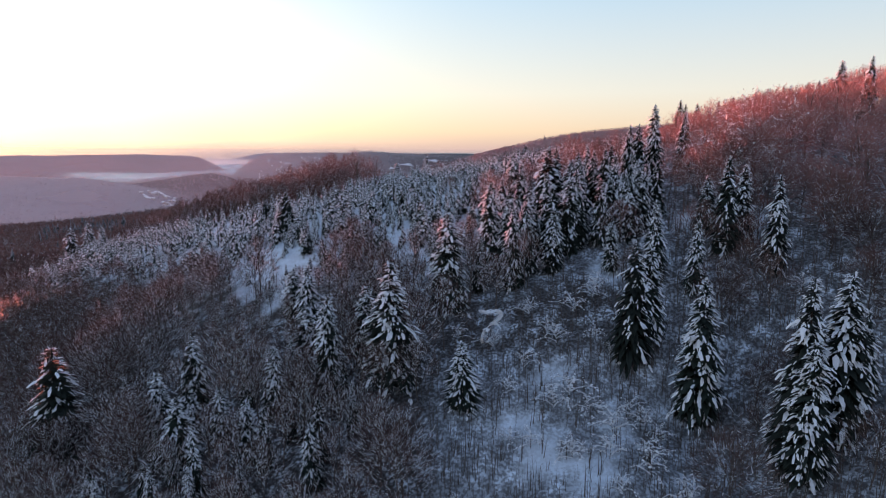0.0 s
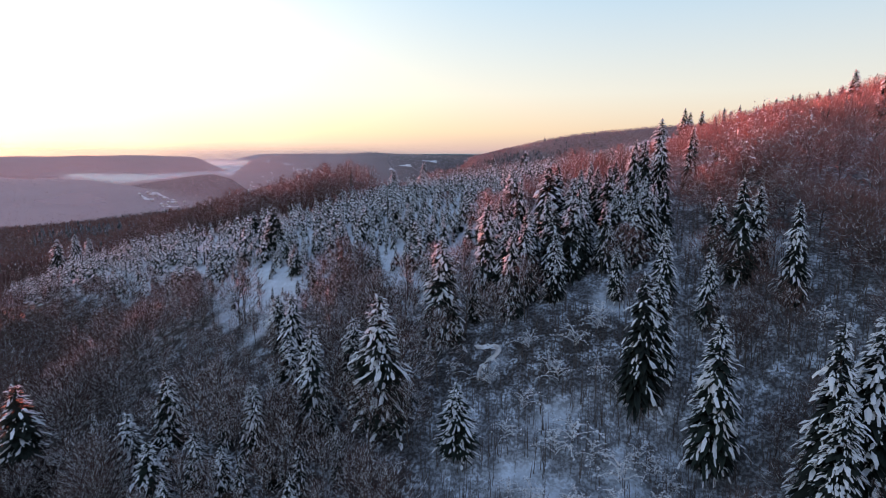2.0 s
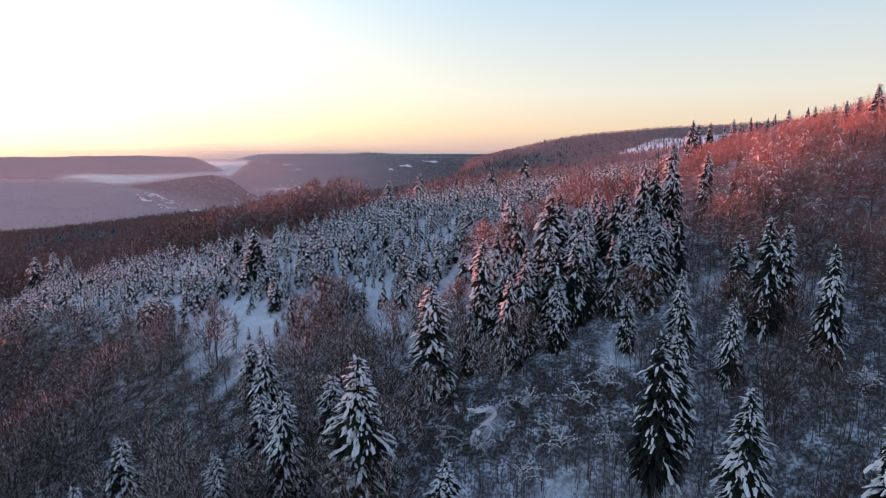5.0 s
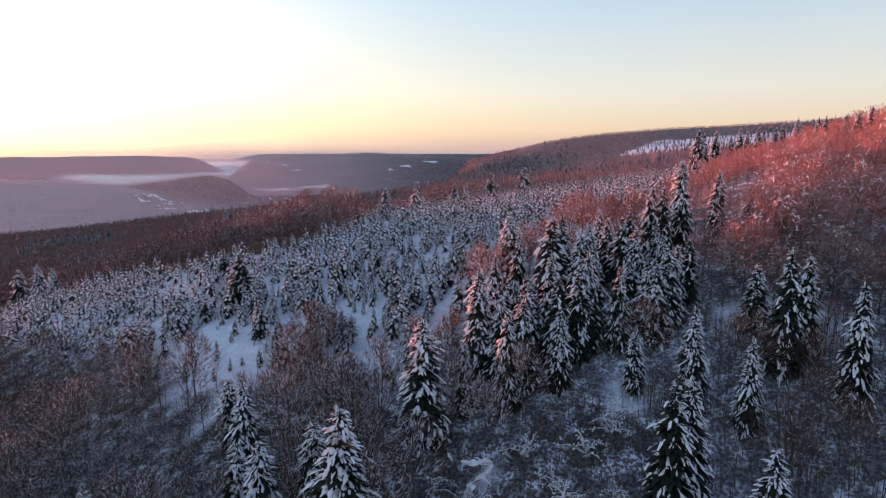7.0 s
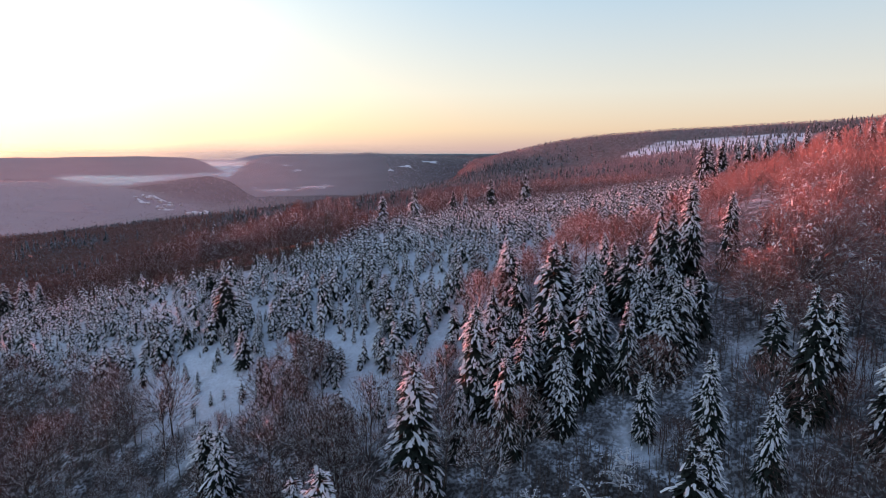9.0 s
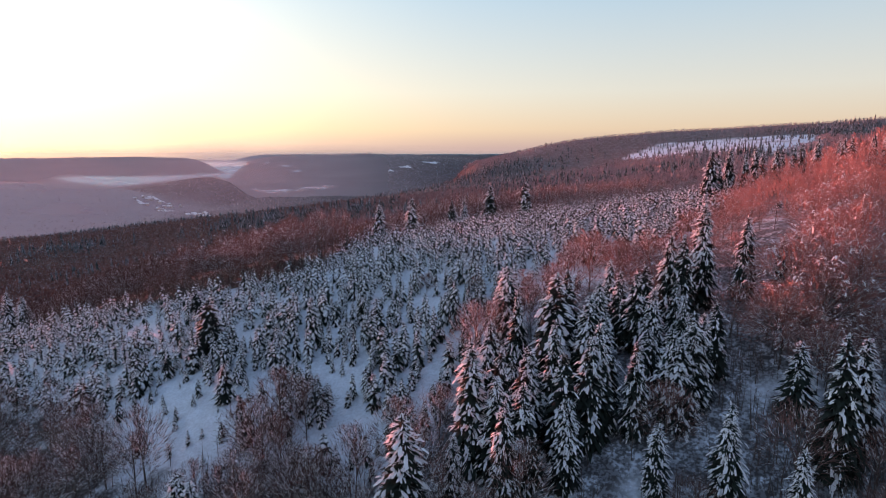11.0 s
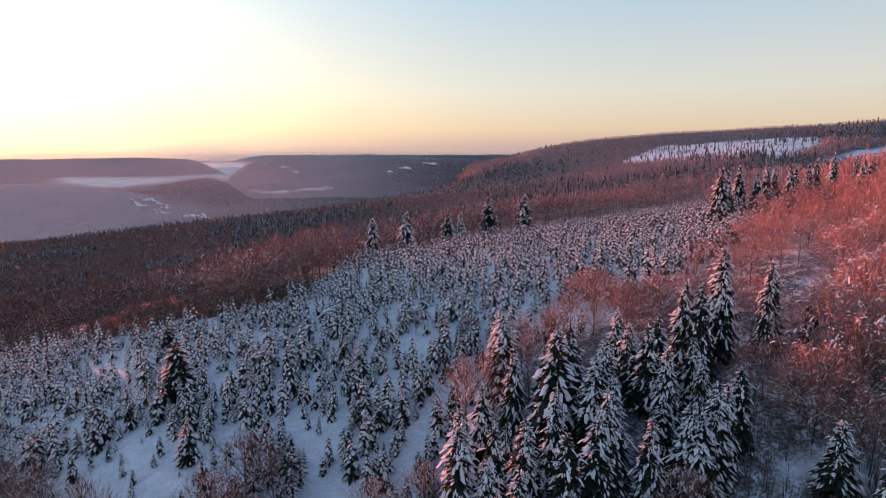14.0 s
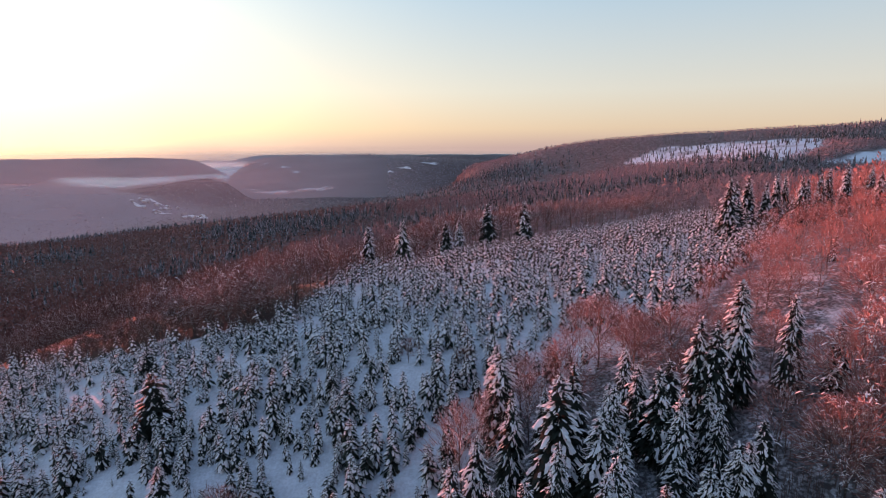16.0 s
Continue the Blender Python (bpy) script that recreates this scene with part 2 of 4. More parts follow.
def height(x, y):
    """The ground's height; x, y: arrays of one length."""
    x, y = np.atleast_1d(np.asarray(x, float)), np.atleast_1d(np.asarray(y, float))
    z = np.full(x.shape, VALLEY)
    for hx, hy, hz in FAR_HILLS + MID_HILLS + NEAR_HILLS:
        wide = 60 + 0.24 * math.hypot(hx, hy)
        z += hz * np.exp(-((x - hx) ** 2 + (y - hy) ** 2) / wide ** 2)
    away = np.maximum(smooth(1020, 1300, y) * smooth(80, -120, x), smooth(1500, 2000, y))
    z = z * (1 - away) + FLOOR * away
    for ry, front, back, crest in RIDGES:
        top = np.interp(x, [c[0] for c in crest], [c[1] for c in crest])
        z = np.maximum(z, FLOOR + (top - FLOOR) * np.where(y < ry, smooth(-front, 0, y - ry), smooth(back, 0, y - ry)))
    rim = smooth(4000, 4600, y)
    z = z * (1 - rim) - (24 + 45 * smooth(-1380, -1650, x)) * rim
    u, v = np.clip(x, -170, 180) / 100, (np.clip(y, 50, 420) - 180) / 100
    near = sum(k * t for k, t in zip(SLOPE, (1, u, v, u * u, u * v, v * v, u ** 3, u * u * v, u * v * v, v ** 3)))
    for hx, hy, hz, wide in FOLDS:
        near = near + hz * np.exp(-((x - hx) ** 2 + (y - hy) ** 2) / wide ** 2)
    far = smooth(190, 360, np.hypot(x, y - 200))
    z = near * (1 - far) + z * far
    rough = smooth(500, 1500, np.hypot(x, y))
    z += (0.25 + 2.0 * rough) * (np.sin(x * 0.21 + 1.3 * np.sin(y * 0.13)) * np.sin(y * 0.17 + 0.6) * (1 - rough) + rough * np.sin(x / 61 + 1.1 * np.sin(y / 83)) * np.sin(y / 57 + 0.9 * np.sin(x / 97)))
    z += 0.12 * np.sin(x * 0.83 + y * 0.31) * np.sin(y * 0.71 - x * 0.22) * (1 - rough)
    return z


def inside(poly, x, y):
    x, y = np.asarray(x, float), np.asarray(y, float)
    hit = np.zeros(x.shape, bool)
    for (x0, y0), (x1, y1) in zip(poly, poly[1:] + poly[:1]):
        if y0 != y1:
            hit ^= ((y0 > y) != (y1 > y)) & (x < (x1 - x0) * (y - y0) / (y1 - y0) + x0)
    return hit


PLANTATION = [(-160, 226), (-134, 180), (-100, 166), (-62, 147), (-46, 128), (-28, 126), (-10, 112), (3, 118), (10, 132), (22, 147), (32, 151), (54, 163), (72, 184), (100, 218), (128, 255), (140, 300), (132, 366), (95, 368), (60, 366), (35, 356), (20, 340), (-5, 312), (-24, 305), (-26, 250), (-27, 200), (-58, 196), (-96, 206), (-122, 221), (-148, 235)]
TALL_WOOD = [(-172, 247), (-148, 240), (-122, 226), (-100, 211), (-62, 200), (-32, 206), (-31, 312), (-8, 319), (18, 347), (33, 363), (60, 373), (132, 373), (132, 404), (50, 404), (10, 385), (-20, 350), (-60, 300), (-110, 284), (-175, 290)]
CLEARING = [(-53, 149), (-45, 149), (-30, 141), (-27, 130), (-26.5, 119), (-36, 116), (-38, 124), (-45, 136)]
RAVINE = [(-4, 60), (-3, 90), (5, 101), (24, 106), (34, 100), (36, 88), (33, 60)]
SPRUCE_STAND = [(5, 108), (12, 106), (30, 108), (40, 118), (44, 130), (36, 138), (20, 134), (8, 122)]
FAR_FIELD = [(285, 978), (330, 1018), (367, 1064), (435, 1058), (507, 1036), (562, 1021), (601, 1011), (545, 905), (493, 830), (430, 765), (389, 739), (352, 790), (312, 850)]
NEAR_FIELD = [(420, 715), (460, 745), (560, 815), (640, 860), (640, 780), (500, 705)]
# open snow on the far hills: x, y, half sizes
MEADOWS = [(-927, 3186, 13, 24), (-813, 3144, 36, 11), (-745, 3092, 22, 14), (-268, 3096, 20, 14), (-190, 3138, 40, 15), (-60, 3205, 52, 18), (-1017, 2037, 22, 20), (-1022, 2160, 30, 18), (-944, 2062, 26, 18), (-805, 1985, 34, 20), (-765, 1950, 24, 16), (-790, 2880, 90, 26), (-600, 2915, 80, 22)]
GLADES = [(-44, 137, 8), (-42, 128, 5), (-8, 124, 5), (-3, 147, 4.5), (2, 160, 4), (-24, 134, 4), (-22, 189, 4), (62, 186, 4.5), (66, 146, 2), (-12, 138, 3.5), (-55, 199, 4), (14, 77, 4.5), (20, 74, 4), (25, 79, 3), (29, 104.5, 3.5), (9, 97, 2), (18, 88, 2.5), (11, 82, 2.5), (73, 163, 2.5), (47, 173, 2.5), (28, 158, 3.5), (-24, 196, 4), (-63, 204, 3.5), (51, 116, 4), (58, 110, 4)]


def in_glade(x, y, grow=1.0):
    hit = np.zeros(np.shape(x), bool)
    for gx, gy, r in GLADES:
        hit |= (np.asarray(x) - gx) ** 2 + (np.asarray(y) - gy) ** 2 < (r * grow) ** 2
    return hit


def steps(lo, a, b, hi, fine, grow):
    mid = list(np.arange(a, b + fine, fine))
    up, s = [], fine
    while mid[-1] + sum(up) < hi:
        s *= grow
        up.append(s)
    right = list(mid[-1] + np.cumsum(up))
    dn, s = [], fine
    while mid[0] - sum(dn) > lo:
        s *= grow
        dn.append(s)
    return np.array(list(mid[0] - np.cumsum(dn))[::-1] + mid + right)


def build_ground():
    gx, gy = steps(-4800, -170, 190, 4800, 3.2, 1.045), steps(-1800, 40, 330, 4750, 3.2, 1.027)
    X, Y = np.meshgrid(gx, gy)
    x, y = X.ravel(), Y.ravel()
    co = np.stack([x, y, height(x, y)], 1)
    w, h = len(gx), len(gy)
    i = (np.arange(h - 1)[:, None] * w + np.arange(w - 1)[None]).ravel()
    faces = np.stack([i, i + 1, i + w + 1, i + w], 1)
    me = bpy.data.meshes.new("ground")
    me.from_pydata(co.tolist(), [], faces.tolist())
    me.polygons.foreach_set("use_smooth", np.ones(len(faces), bool))
    d = np.hypot(x, y)
    woods = smooth(285, 400, d) * (1 - (inside(FAR_FIELD, x, y) | inside(NEAR_FIELD, x, y)))
    woods = np.maximum(woods, np.where(d > 600, 0.55 * smooth(0.2, 0.9, np.sin(x / 17 + 1.7 * np.sin(y / 29)) * np.sin(y / 23 + 0.6)), 0))
    bare = inside(PLANTATION, x, y) | inside(CLEARING, x, y) | in_glade(x, y)
    # raised in the tall wood, upper ravine and far left to paint shade
    litter_shade = np.where(bare, 0.12, np.where(inside(TALL_WOOD, x, y), 3.0, np.where(inside(RAVINE, x, y), 0.6 + 0.3 * smooth(88, 96, y), 0.74 + 0.16 * smooth(25, -10, x) + 0.7 * smooth(-80, -120, x)))) * (1 - smooth(400, 460, d))
    # where frost and painted haze lighten the far left hill
    rime_haze = smooth(1100, 1600, d) * smooth(-700, -1000, x) * (1 - smooth(2100, 2350, y))
    for name, val in (("litter_shade", litter_shade), ("woodland", woods), ("rime_haze", rime_haze)):
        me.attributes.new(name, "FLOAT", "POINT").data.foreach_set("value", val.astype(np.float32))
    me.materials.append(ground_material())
    return tagged(new("ground", me), "rolling hillside and valleys under bluish snow with dark litter and painted shade", "ground", kind="structure")


build_ground()


def snow_meadow(x, y, a, b, k):
    """Open snow between the far woods, laid over the hillside."""
    turn = np.arange(20) * 0.314
    rim = 0.72 + 0.3 * np.sin(3 * turn + k) + 0.2 * np.sin(8 * turn + 2 * k)
    px = np.concatenate([[x]] + [x + a * f * rim * np.cos(turn) for f in (0.55, 1.0)])
    py = np.concatenate([[y]] + [y + b * f * rim * np.sin(turn) for f in (0.55, 1.0)])
    i = np.arange(20)
    j = (i + 1) % 20
    faces = [(0, 1 + p, 1 + q) for p, q in zip(i, j)] + [(1 + p, 21 + p, 21 + q, 1 + q) for p, q in zip(i, j)]
    me = bpy.data.meshes.new("snow_meadow")
    me.from_pydata(np.stack([px, py, height(px, py) + 3.0], 1).tolist(), [], [tuple(int(c) for c in f) for f in faces])
    me.materials.append(SNOW)
    return tagged(new("snow_meadow", me), "open snow-covered meadow among distant woods", "meadow", kind="structure")


for k, (x, y, a, b) in enumerate(MEADOWS):
    snow_meadow(x, y, a, b, k)


# ---- shapes ----
def unit(v):
    return v / np.maximum(np.linalg.norm(v, axis=-1, keepdims=True), 1e-9)


UP = np.array([0.0, 0.0, 1.0])


def boughs(p, d, length, width, thick, droop, under=True):
    """N tapering boughs from p along d, which sag by droop; closed, 6 triangles each, or 4 with their undersides open."""
    n = len(p)
    side = unit(np.cross(d, UP))
    m = p + d * (0.6 * length)[:, None] - UP * (droop * 0.3 * length)[:, None]
    tip = p + d * length[:, None] - UP * (droop * length)[:, None]
    v = np.stack([p, m + side * (width / 2)[:, None], m - side * (width / 2)[:, None], m - UP * thick[:, None], tip], 1).reshape(-1, 3)
    f = np.array([(0, 1, 4), (0, 4, 2), (0, 3, 1), (0, 2, 3), (1, 3, 4), (3, 2, 4)][:6 if under else 4])
    if under is None:  # a mere spray of needles
        f = f[:2]
    return v, (f[None] + (np.arange(n) * 5)[:, None, None]).reshape(-1, 3)


def pillows(p, d, length, width, droop, top, sides=6):
    """N rounded pads of snow lying along boughs, with uneven outlines."""
    n = len(p)
    side = unit(np.cross(d, UP))
    at = lambda f, w: p + d * (f * length)[:, None] - UP * (droop * f * f * length)[:, None] + side * (w * width)[:, None]
    odd = lambda k: 1 + 0.5 * (np.modf(np.abs(np.sin(np.arange(n) * 12.99 + 78.2 * k)) * 4375.5)[0] - 0.5)
    outline = ((0.0, 0.24), (0.46, 0.5), (0.97, 0.27), (1.0, -0.2), (0.52, -0.5), (0.06, -0.3)) if sides == 6 else ((0.0, 0.1), (0.4, 0.5), (0.94, 0.3), (0.9, -0.34), (0.3, -0.46))
    rim = [at(0.5 + (f - 0.5) * odd(f + w), w * odd(f - 2 * w)) for f, w in outline]
    v = np.stack(rim + [at(0.5, 0.0) + UP * top[:, None]], 1).reshape(-1, 3)
    f = np.array([(k, sides, (k + 1) % sides) for k in range(sides)])
    return v, (f[None] + (np.arange(n) * (sides + 1))[:, None, None]).reshape(-1, 3)


def tubes(p, q, r0, r1):
    """N three-sided tapering pieces from p to q."""
    n = len(p)
    d = unit(q - p)
    a = unit(np.cross(d, np.where(np.abs(d[:, 2:]) > 0.9, np.array([[1.0, 0, 0]]), UP[None])))
    b = np.cross(d, a)
    ring = [(math.cos(k), math.sin(k)) for k in (0.0, 2.094, 4.189)]
    v = np.stack([p + (a * c + b * s) * r0[:, None] for c, s in ring] + [q + (a * c + b * s) * r1[:, None] for c, s in ring], 1).reshape(-1, 3)
    f = np.array([(0, 1, 4), (0, 4, 3), (1, 2, 5), (1, 5, 4), (2, 0, 3), (2, 3, 5)])
    return v, (f[None] + (np.arange(n) * 6)[:, None, None]).reshape(-1, 3)


def spikes(p, q, r):
    """N three-sided pointed pieces from p to q."""
    n = len(p)
    d = unit(q - p)
    a = unit(np.cross(d, np.where(np.abs(d[:, 2:]) > 0.9, np.array([[1.0, 0, 0]]), UP[None])))
    b = np.cross(d, a)
    v = np.stack([p + (a * c + b * s) * r[:, None] for c, s in ((1, 0), (-0.5, 0.87), (-0.5, -0.87))] + [q], 1).reshape(-1, 3)
    f = np.array([(0, 1, 3), (1, 2, 3), (2, 0, 3)])
    return v, (f[None] + (np.arange(n) * 4)[:, None, None]).reshape(-1, 3)


def joined(*pieces):
    vs, fs, k = [], [], 0
    for v, f in pieces:
        vs.append(v)
        fs.append(f + k)
        k += len(v)
    return np.concatenate(vs), np.concatenate(fs)


def spruce(rng, h, r, count, fronds, snow=0.9, low=0.17, pads=2, steep=6, full=0.66, broad=0.2, under=False):
    """A snow-laden spruce: trunk, crown of sagging fan-shaped boughs set round the stem, and the lumps of snow on them."""
    i = np.arange(count)
    t = low + (0.975 - low) * ((i + rng.uniform(0, 1, count)) / count) ** 1.08
    az = i * 2.399 + rng.uniform(-0.5, 0.5, count)
    lobes = 1 + 0.13 * np.sin(2 * az + rng.uniform(0, 6.28)) + 0.09 * np.sin(17 * t + 3 * az + rng.uniform(0, 6.28))
    reach = (r * (1 - t) ** full * rng.uniform(0.72, 1.14, count) * lobes + 0.03 * r) * (0.72 + 0.28 * smooth(low, low + 0.15, t))
    fall = np.radians(steep + 27 * (1 - t) - 14 * smooth(0.8, 1.0, t) + rng.uniform(-8, 8, count))
    bare = 0.5 + 0.5 * np.sin(2.0 * az + 11 * t + rng.uniform(0, 6.28)) * np.sin(23 * t + rng.uniform(0, 6.28))  # where snow has slid off
    P, D, L, keep = [], [], [], []
    for k in range(fronds):
        main = k == fronds // 2
        side = (k - (fronds - 1) / 2) * 1.15 / max(fronds - 1, 1)
        start = np.full(count, 0.03 if main else 0.3)
        b = az + side + rng.uniform(-0.14, 0.14, count)
        ln = reach / np.cos(fall)
        root = np.stack([np.cos(az) * np.cos(fall), np.sin(az) * np.cos(fall), -np.sin(fall)], 1)
        P.append(root * (ln * start)[:, None] + UP * (h * t)[:, None])
        dip = fall + rng.uniform(-0.1, 0.18, count)
        D.append(np.stack([np.cos(b) * np.cos(dip), np.sin(b) * np.cos(dip), -np.sin(dip)], 1))
        L.append(ln * (1 - start) * (1.0 if main else 0.85) * rng.uniform(0.85, 1.15, count))
        keep.append(rng.random(count) < snow * (0.42 + 0.5 * t) * (1.2 - 0.65 * bare) * (1.0 if main else 0.8))
    P, D, L, keep = np.concatenate(P), np.concatenate(D), np.concatenate(L), np.concatenate(keep)
    n = len(L)
    width, droop = np.minimum(L * rng.uniform(0.36, 0.58, n), broad * r) + 0.03 * r, rng.uniform(0.15, 0.45, n)
    crown = boughs(P, D, L, width, L * 0.18 + 0.03, droop, under)
    peak = spikes(np.array([[0, 0, h * 0.88]]), np.array([[0, 0, h * 1.0]]), np.array([h * 0.012]))
    loads = []
    for k in range(pads):
        on = keep & (rng.random(n) < (0.86 if pads > 1 else 1.0))
        at = L * (np.clip((k + rng.uniform(0, 1, n)) / pads, 0.04, 0.9) if pads > 1 else rng.uniform(0.16, 0.36, n))
        w2 = width * (0.15 + 0.44 * rng.random(n) ** 1.8 if pads > 1 else rng.uniform(0.6, 1.15, n))
        aside = unit(np.cross(D, UP)) * (width * (rng.uniform(-0.32, 0.32, n) if pads > 1 else 0.0))[:, None]
        p2 = P + D * at[:, None] - UP * (droop * at * at / L)[:, None] + UP * (width * 0.1 + 0.02)[:, None] + aside
        ln = w2 * rng.uniform(1.2, 3.0, n) + 0.12 if pads > 1 else np.minimum(L * 0.6, 1.7 * w2 + 0.2) * rng.uniform(0.7, 1.15, n)
        turn = unit(D + rng.normal(0, 0.22 if pads > 1 else 0.05, (n, 3)))
        loads.append(pillows(p2[on], turn[on], ln[on], w2[on], (droop * (0.8 + 0.9 * at / L))[on], (w2 * 0.42)[on], 5 if pads > 1 else 6))
    load = joined(*loads)
    cap = pillows(np.array([[0, 0, h * 0.94]]), np.array([[0.3, 0.1, 0.95]]), np.array([h * 0.05]), np.array([h * 0.02]), np.array([0.0]), np.array([h * 0.01]))
    trunk = tubes(np.array([[0, 0, -1.2], [0, 0, h * 0.5]]), np.array([[0, 0, h * 0.5], [0, 0, h * 0.95]]), np.array([h * 0.012 + 0.03, h * 0.008 + 0.02]), np.array([h * 0.008 + 0.02, 0.02]))
    return {"trunk": trunk, "crown": joined(crown, peak), "snow_load": joined(load, cap)}


def blades(rng, p, q, r):
    """N fine pointed twigs from p to q, one triangle each."""
    d = unit(q - p)
    a = unit(np.cross(d, rng.normal(0, 1, d.shape))) * (np.ones(len(p)) * r)[:, None]
    v = np.stack([p + a, p - a, q], 1).reshape(-1, 3)
    return v, np.arange(len(v)).reshape(-1, 3)


def domed(q, h, spread):
    """Draws points in under a rounded crown."""
    mid, size = np.array([0, 0, 0.56 * h]), np.array([1.02 * spread * h, 1.02 * spread * h, 0.46 * h])
    out = np.linalg.norm((q - mid) / size, axis=1)
    return mid + (q - mid) / np.where(out > 1, out ** 0.8, 1.0)[:, None]


def beech(rng, h, spread, limbs, subs, twigs, snow=0.5, thick=1.0, low=0.12, pillow=False, fine=1.0, fuzz=0, up=0, arch=0.0, roll=1.0):
    """A bare broadleaf tree: trunk with limbs, a fine crown of twigs, and the snow on them."""
    lean = rng.normal(0, 0.03 * h, 2)
    zs = np.array([-1.0, 0.25, 0.5, 0.72, 0.9]) * np.array([1, h, h, h, h])
    stem = np.array([[lean[0] * z / h * 1.2 + rng.normal(0, 0.01 * h), lean[1] * z / h * 1.2 + rng.normal(0, 0.01 * h), z] for z in zs])
    rad = h * np.array([0.011, 0.009, 0.007, 0.005, 0.002]) * min(thick, 1.6)
    lp, lq, lr = [], [], []
    for k in range(limbs):
        t = low + (0.84 - low) * (k + rng.uniform(0, 0.8)) / limbs
        az = k * 2.4 + rng.uniform(-0.5, 0.5)
        el = math.radians(min(rng.uniform(30, 55) + 26 * t + up, 82))
        ln = h * spread * (1.25 - 0.85 * t) * rng.uniform(0.75, 1.2)
        base = np.array([np.interp(t * h, zs, stem[:, 0]), np.interp(t * h, zs, stem[:, 1]), t * h])
        d1 = np.array([math.cos(az) * math.cos(el), math.sin(az) * math.cos(el), math.sin(el)])
        here, d2 = base, d1
        for m in range(3):
            d2 = unit(d2 + UP * (0.1 - arch * m) + rng.normal(0, 0.13, 3))
            lp.append(here)
            here = here + d2 * ln / 3
            lq.append(here)
            lr.append(h * (0.0050, 0.0038, 0.0026)[m] * thick)
    lp, lq, lr = np.array(lp), np.array(lq), np.array(lr)
    trunk = joined(tubes(stem[:-1], stem[1:], rad[:-1], rad[1:]), tubes(lp, lq, lr, lr * 0.72))
    n = limbs * 3 * subs
    idx = np.repeat(np.arange(limbs * 3), subs)
    f = rng.uniform(0.2, 1.0, n)[:, None]
    sp = lp[idx] * (1 - f) + lq[idx] * f
    sd = unit(unit(lq - lp)[idx] + rng.normal(0, 0.5, (n, 3)) + np.array([0, 0, 0.1 - 0.8 * arch]))
    sl = h * spread * rng.uniform(0.25, 0.55, n)
    sq = domed(sp + sd * sl[:, None], h, spread)
    sub = spikes(sp, sq, np.full(n, h * 0.0022 * thick))
    m = n * twigs
    idx = np.repeat(np.arange(n), twigs)
    f = rng.uniform(0.1, 1.0, m)[:, None]
    tp = sp[idx] * (1 - f) + sq[idx] * f
    td = unit(sd[idx] + rng.normal(0, 0.55, (m, 3)) + np.array([0, 0, 0.15]))
    tq = tp + td * (sl[idx] * rng.uniform(0.35, 0.8, m))[:, None]
    tq = domed(tq, h, spread)
    twig = blades(rng, tp, tq, h * 0.0026 * thick * fine)
    if fuzz:
        az, el = rng.uniform(0, 6.283, fuzz), np.arcsin(rng.uniform(-0.55, 1.0, fuzz))
        out = np.stack([np.cos(az) * np.cos(el), np.sin(az) * np.cos(el), np.sin(el)], 1)
        shell = out * np.array([spread * h, spread * h, 0.45 * h]) * rng.uniform(0.55, 0.9, fuzz)[:, None] + np.array([lean[0], lean[1], 0.55 * h])
        grow = unit(out + UP * (0.45 + 0.04 * up) + rng.normal(0, 0.28, (fuzz, 3))) * (h * rng.uniform(0.05, 0.13, fuzz))[:, None]
        twig = joined(twig, blades(rng, shell, shell + grow, h * 0.0030 * thick * fine))
        held = rng.random(fuzz) < (0.75 if pillow == "limbs" else 0.55) * snow
    on = rng.random(n) < snow
    pads = spikes(sp[on] + UP * h * 0.002, sp[on] * 0.6 + sq[on] * 0.4 + UP * h * 0.006, h * 0.0056 * thick * rng.uniform(0.5, 1.3, on.sum()))
    if pillow == "limbs":  # snow lying along every branch
        lift, fat = UP * h * 0.004, roll * lr * rng.uniform(0.45, 1.0, len(lr))
        some = rng.random(n) < 0.85
        j = np.repeat(np.nonzero(on)[0], 2)
        lumps = pillows(sp[j] + sd[j] * (sl[j] * rng.uniform(0, 0.75, len(j)))[:, None] + lift, unit(sd[j] * np.array([1, 1, 0.3]) + rng.normal(0, 0.3, (len(j), 3))), sl[j] * rng.uniform(0.10, 0.25, len(j)), min(roll, 3.5) * sl[j] * rng.uniform(0.03, 0.08, len(j)), np.full(len(j), 0.4), min(roll, 3.5) * sl[j] * 0.035)
        pads = joined(tubes(lp + lift, lq + lift, fat, fat * 0.75), spikes(sp[some] + lift, sp[some] * 0.68 + sq[some] * 0.32 + lift, roll ** 0.5 * h * 0.0034 * thick * rng.uniform(0.6, 1.3, some.sum())), lumps)
    elif pillow:
        on = np.repeat(np.nonzero(on)[0], 2)
        pads = pillows(sp[on] + sd[on] * (sl[on] * rng.uniform(0, 0.7, len(on)))[:, None] + rng.normal(0, 0.05 * h, (len(on), 3)), unit(sd[on] * np.array([1, 1, 0.2]) + rng.normal(0, 0.4, (len(on), 3))), sl[on] * rng.uniform(0.12, 0.4, len(on)), sl[on] * rng.uniform(0.06, 0.18, len(on)), np.full(len(on), 0.3), sl[on] * 0.08)
    on = rng.random(m) < snow * 0.4
    bits = blades(rng, tp[on] + UP * 0.03, tp[on] * 0.65 + tq[on] * 0.35 + UP * 0.05, h * 0.0028 * thick)
    if fuzz:
        bits = joined(bits, blades(rng, shell[held] + UP * 0.04, shell[held] + grow[held] * 0.6 + UP * 0.05, h * 0.0030 * thick))
    return {"trunk": trunk, "crown": joined(sub, twig), "snow_load": joined(pads, bits)}


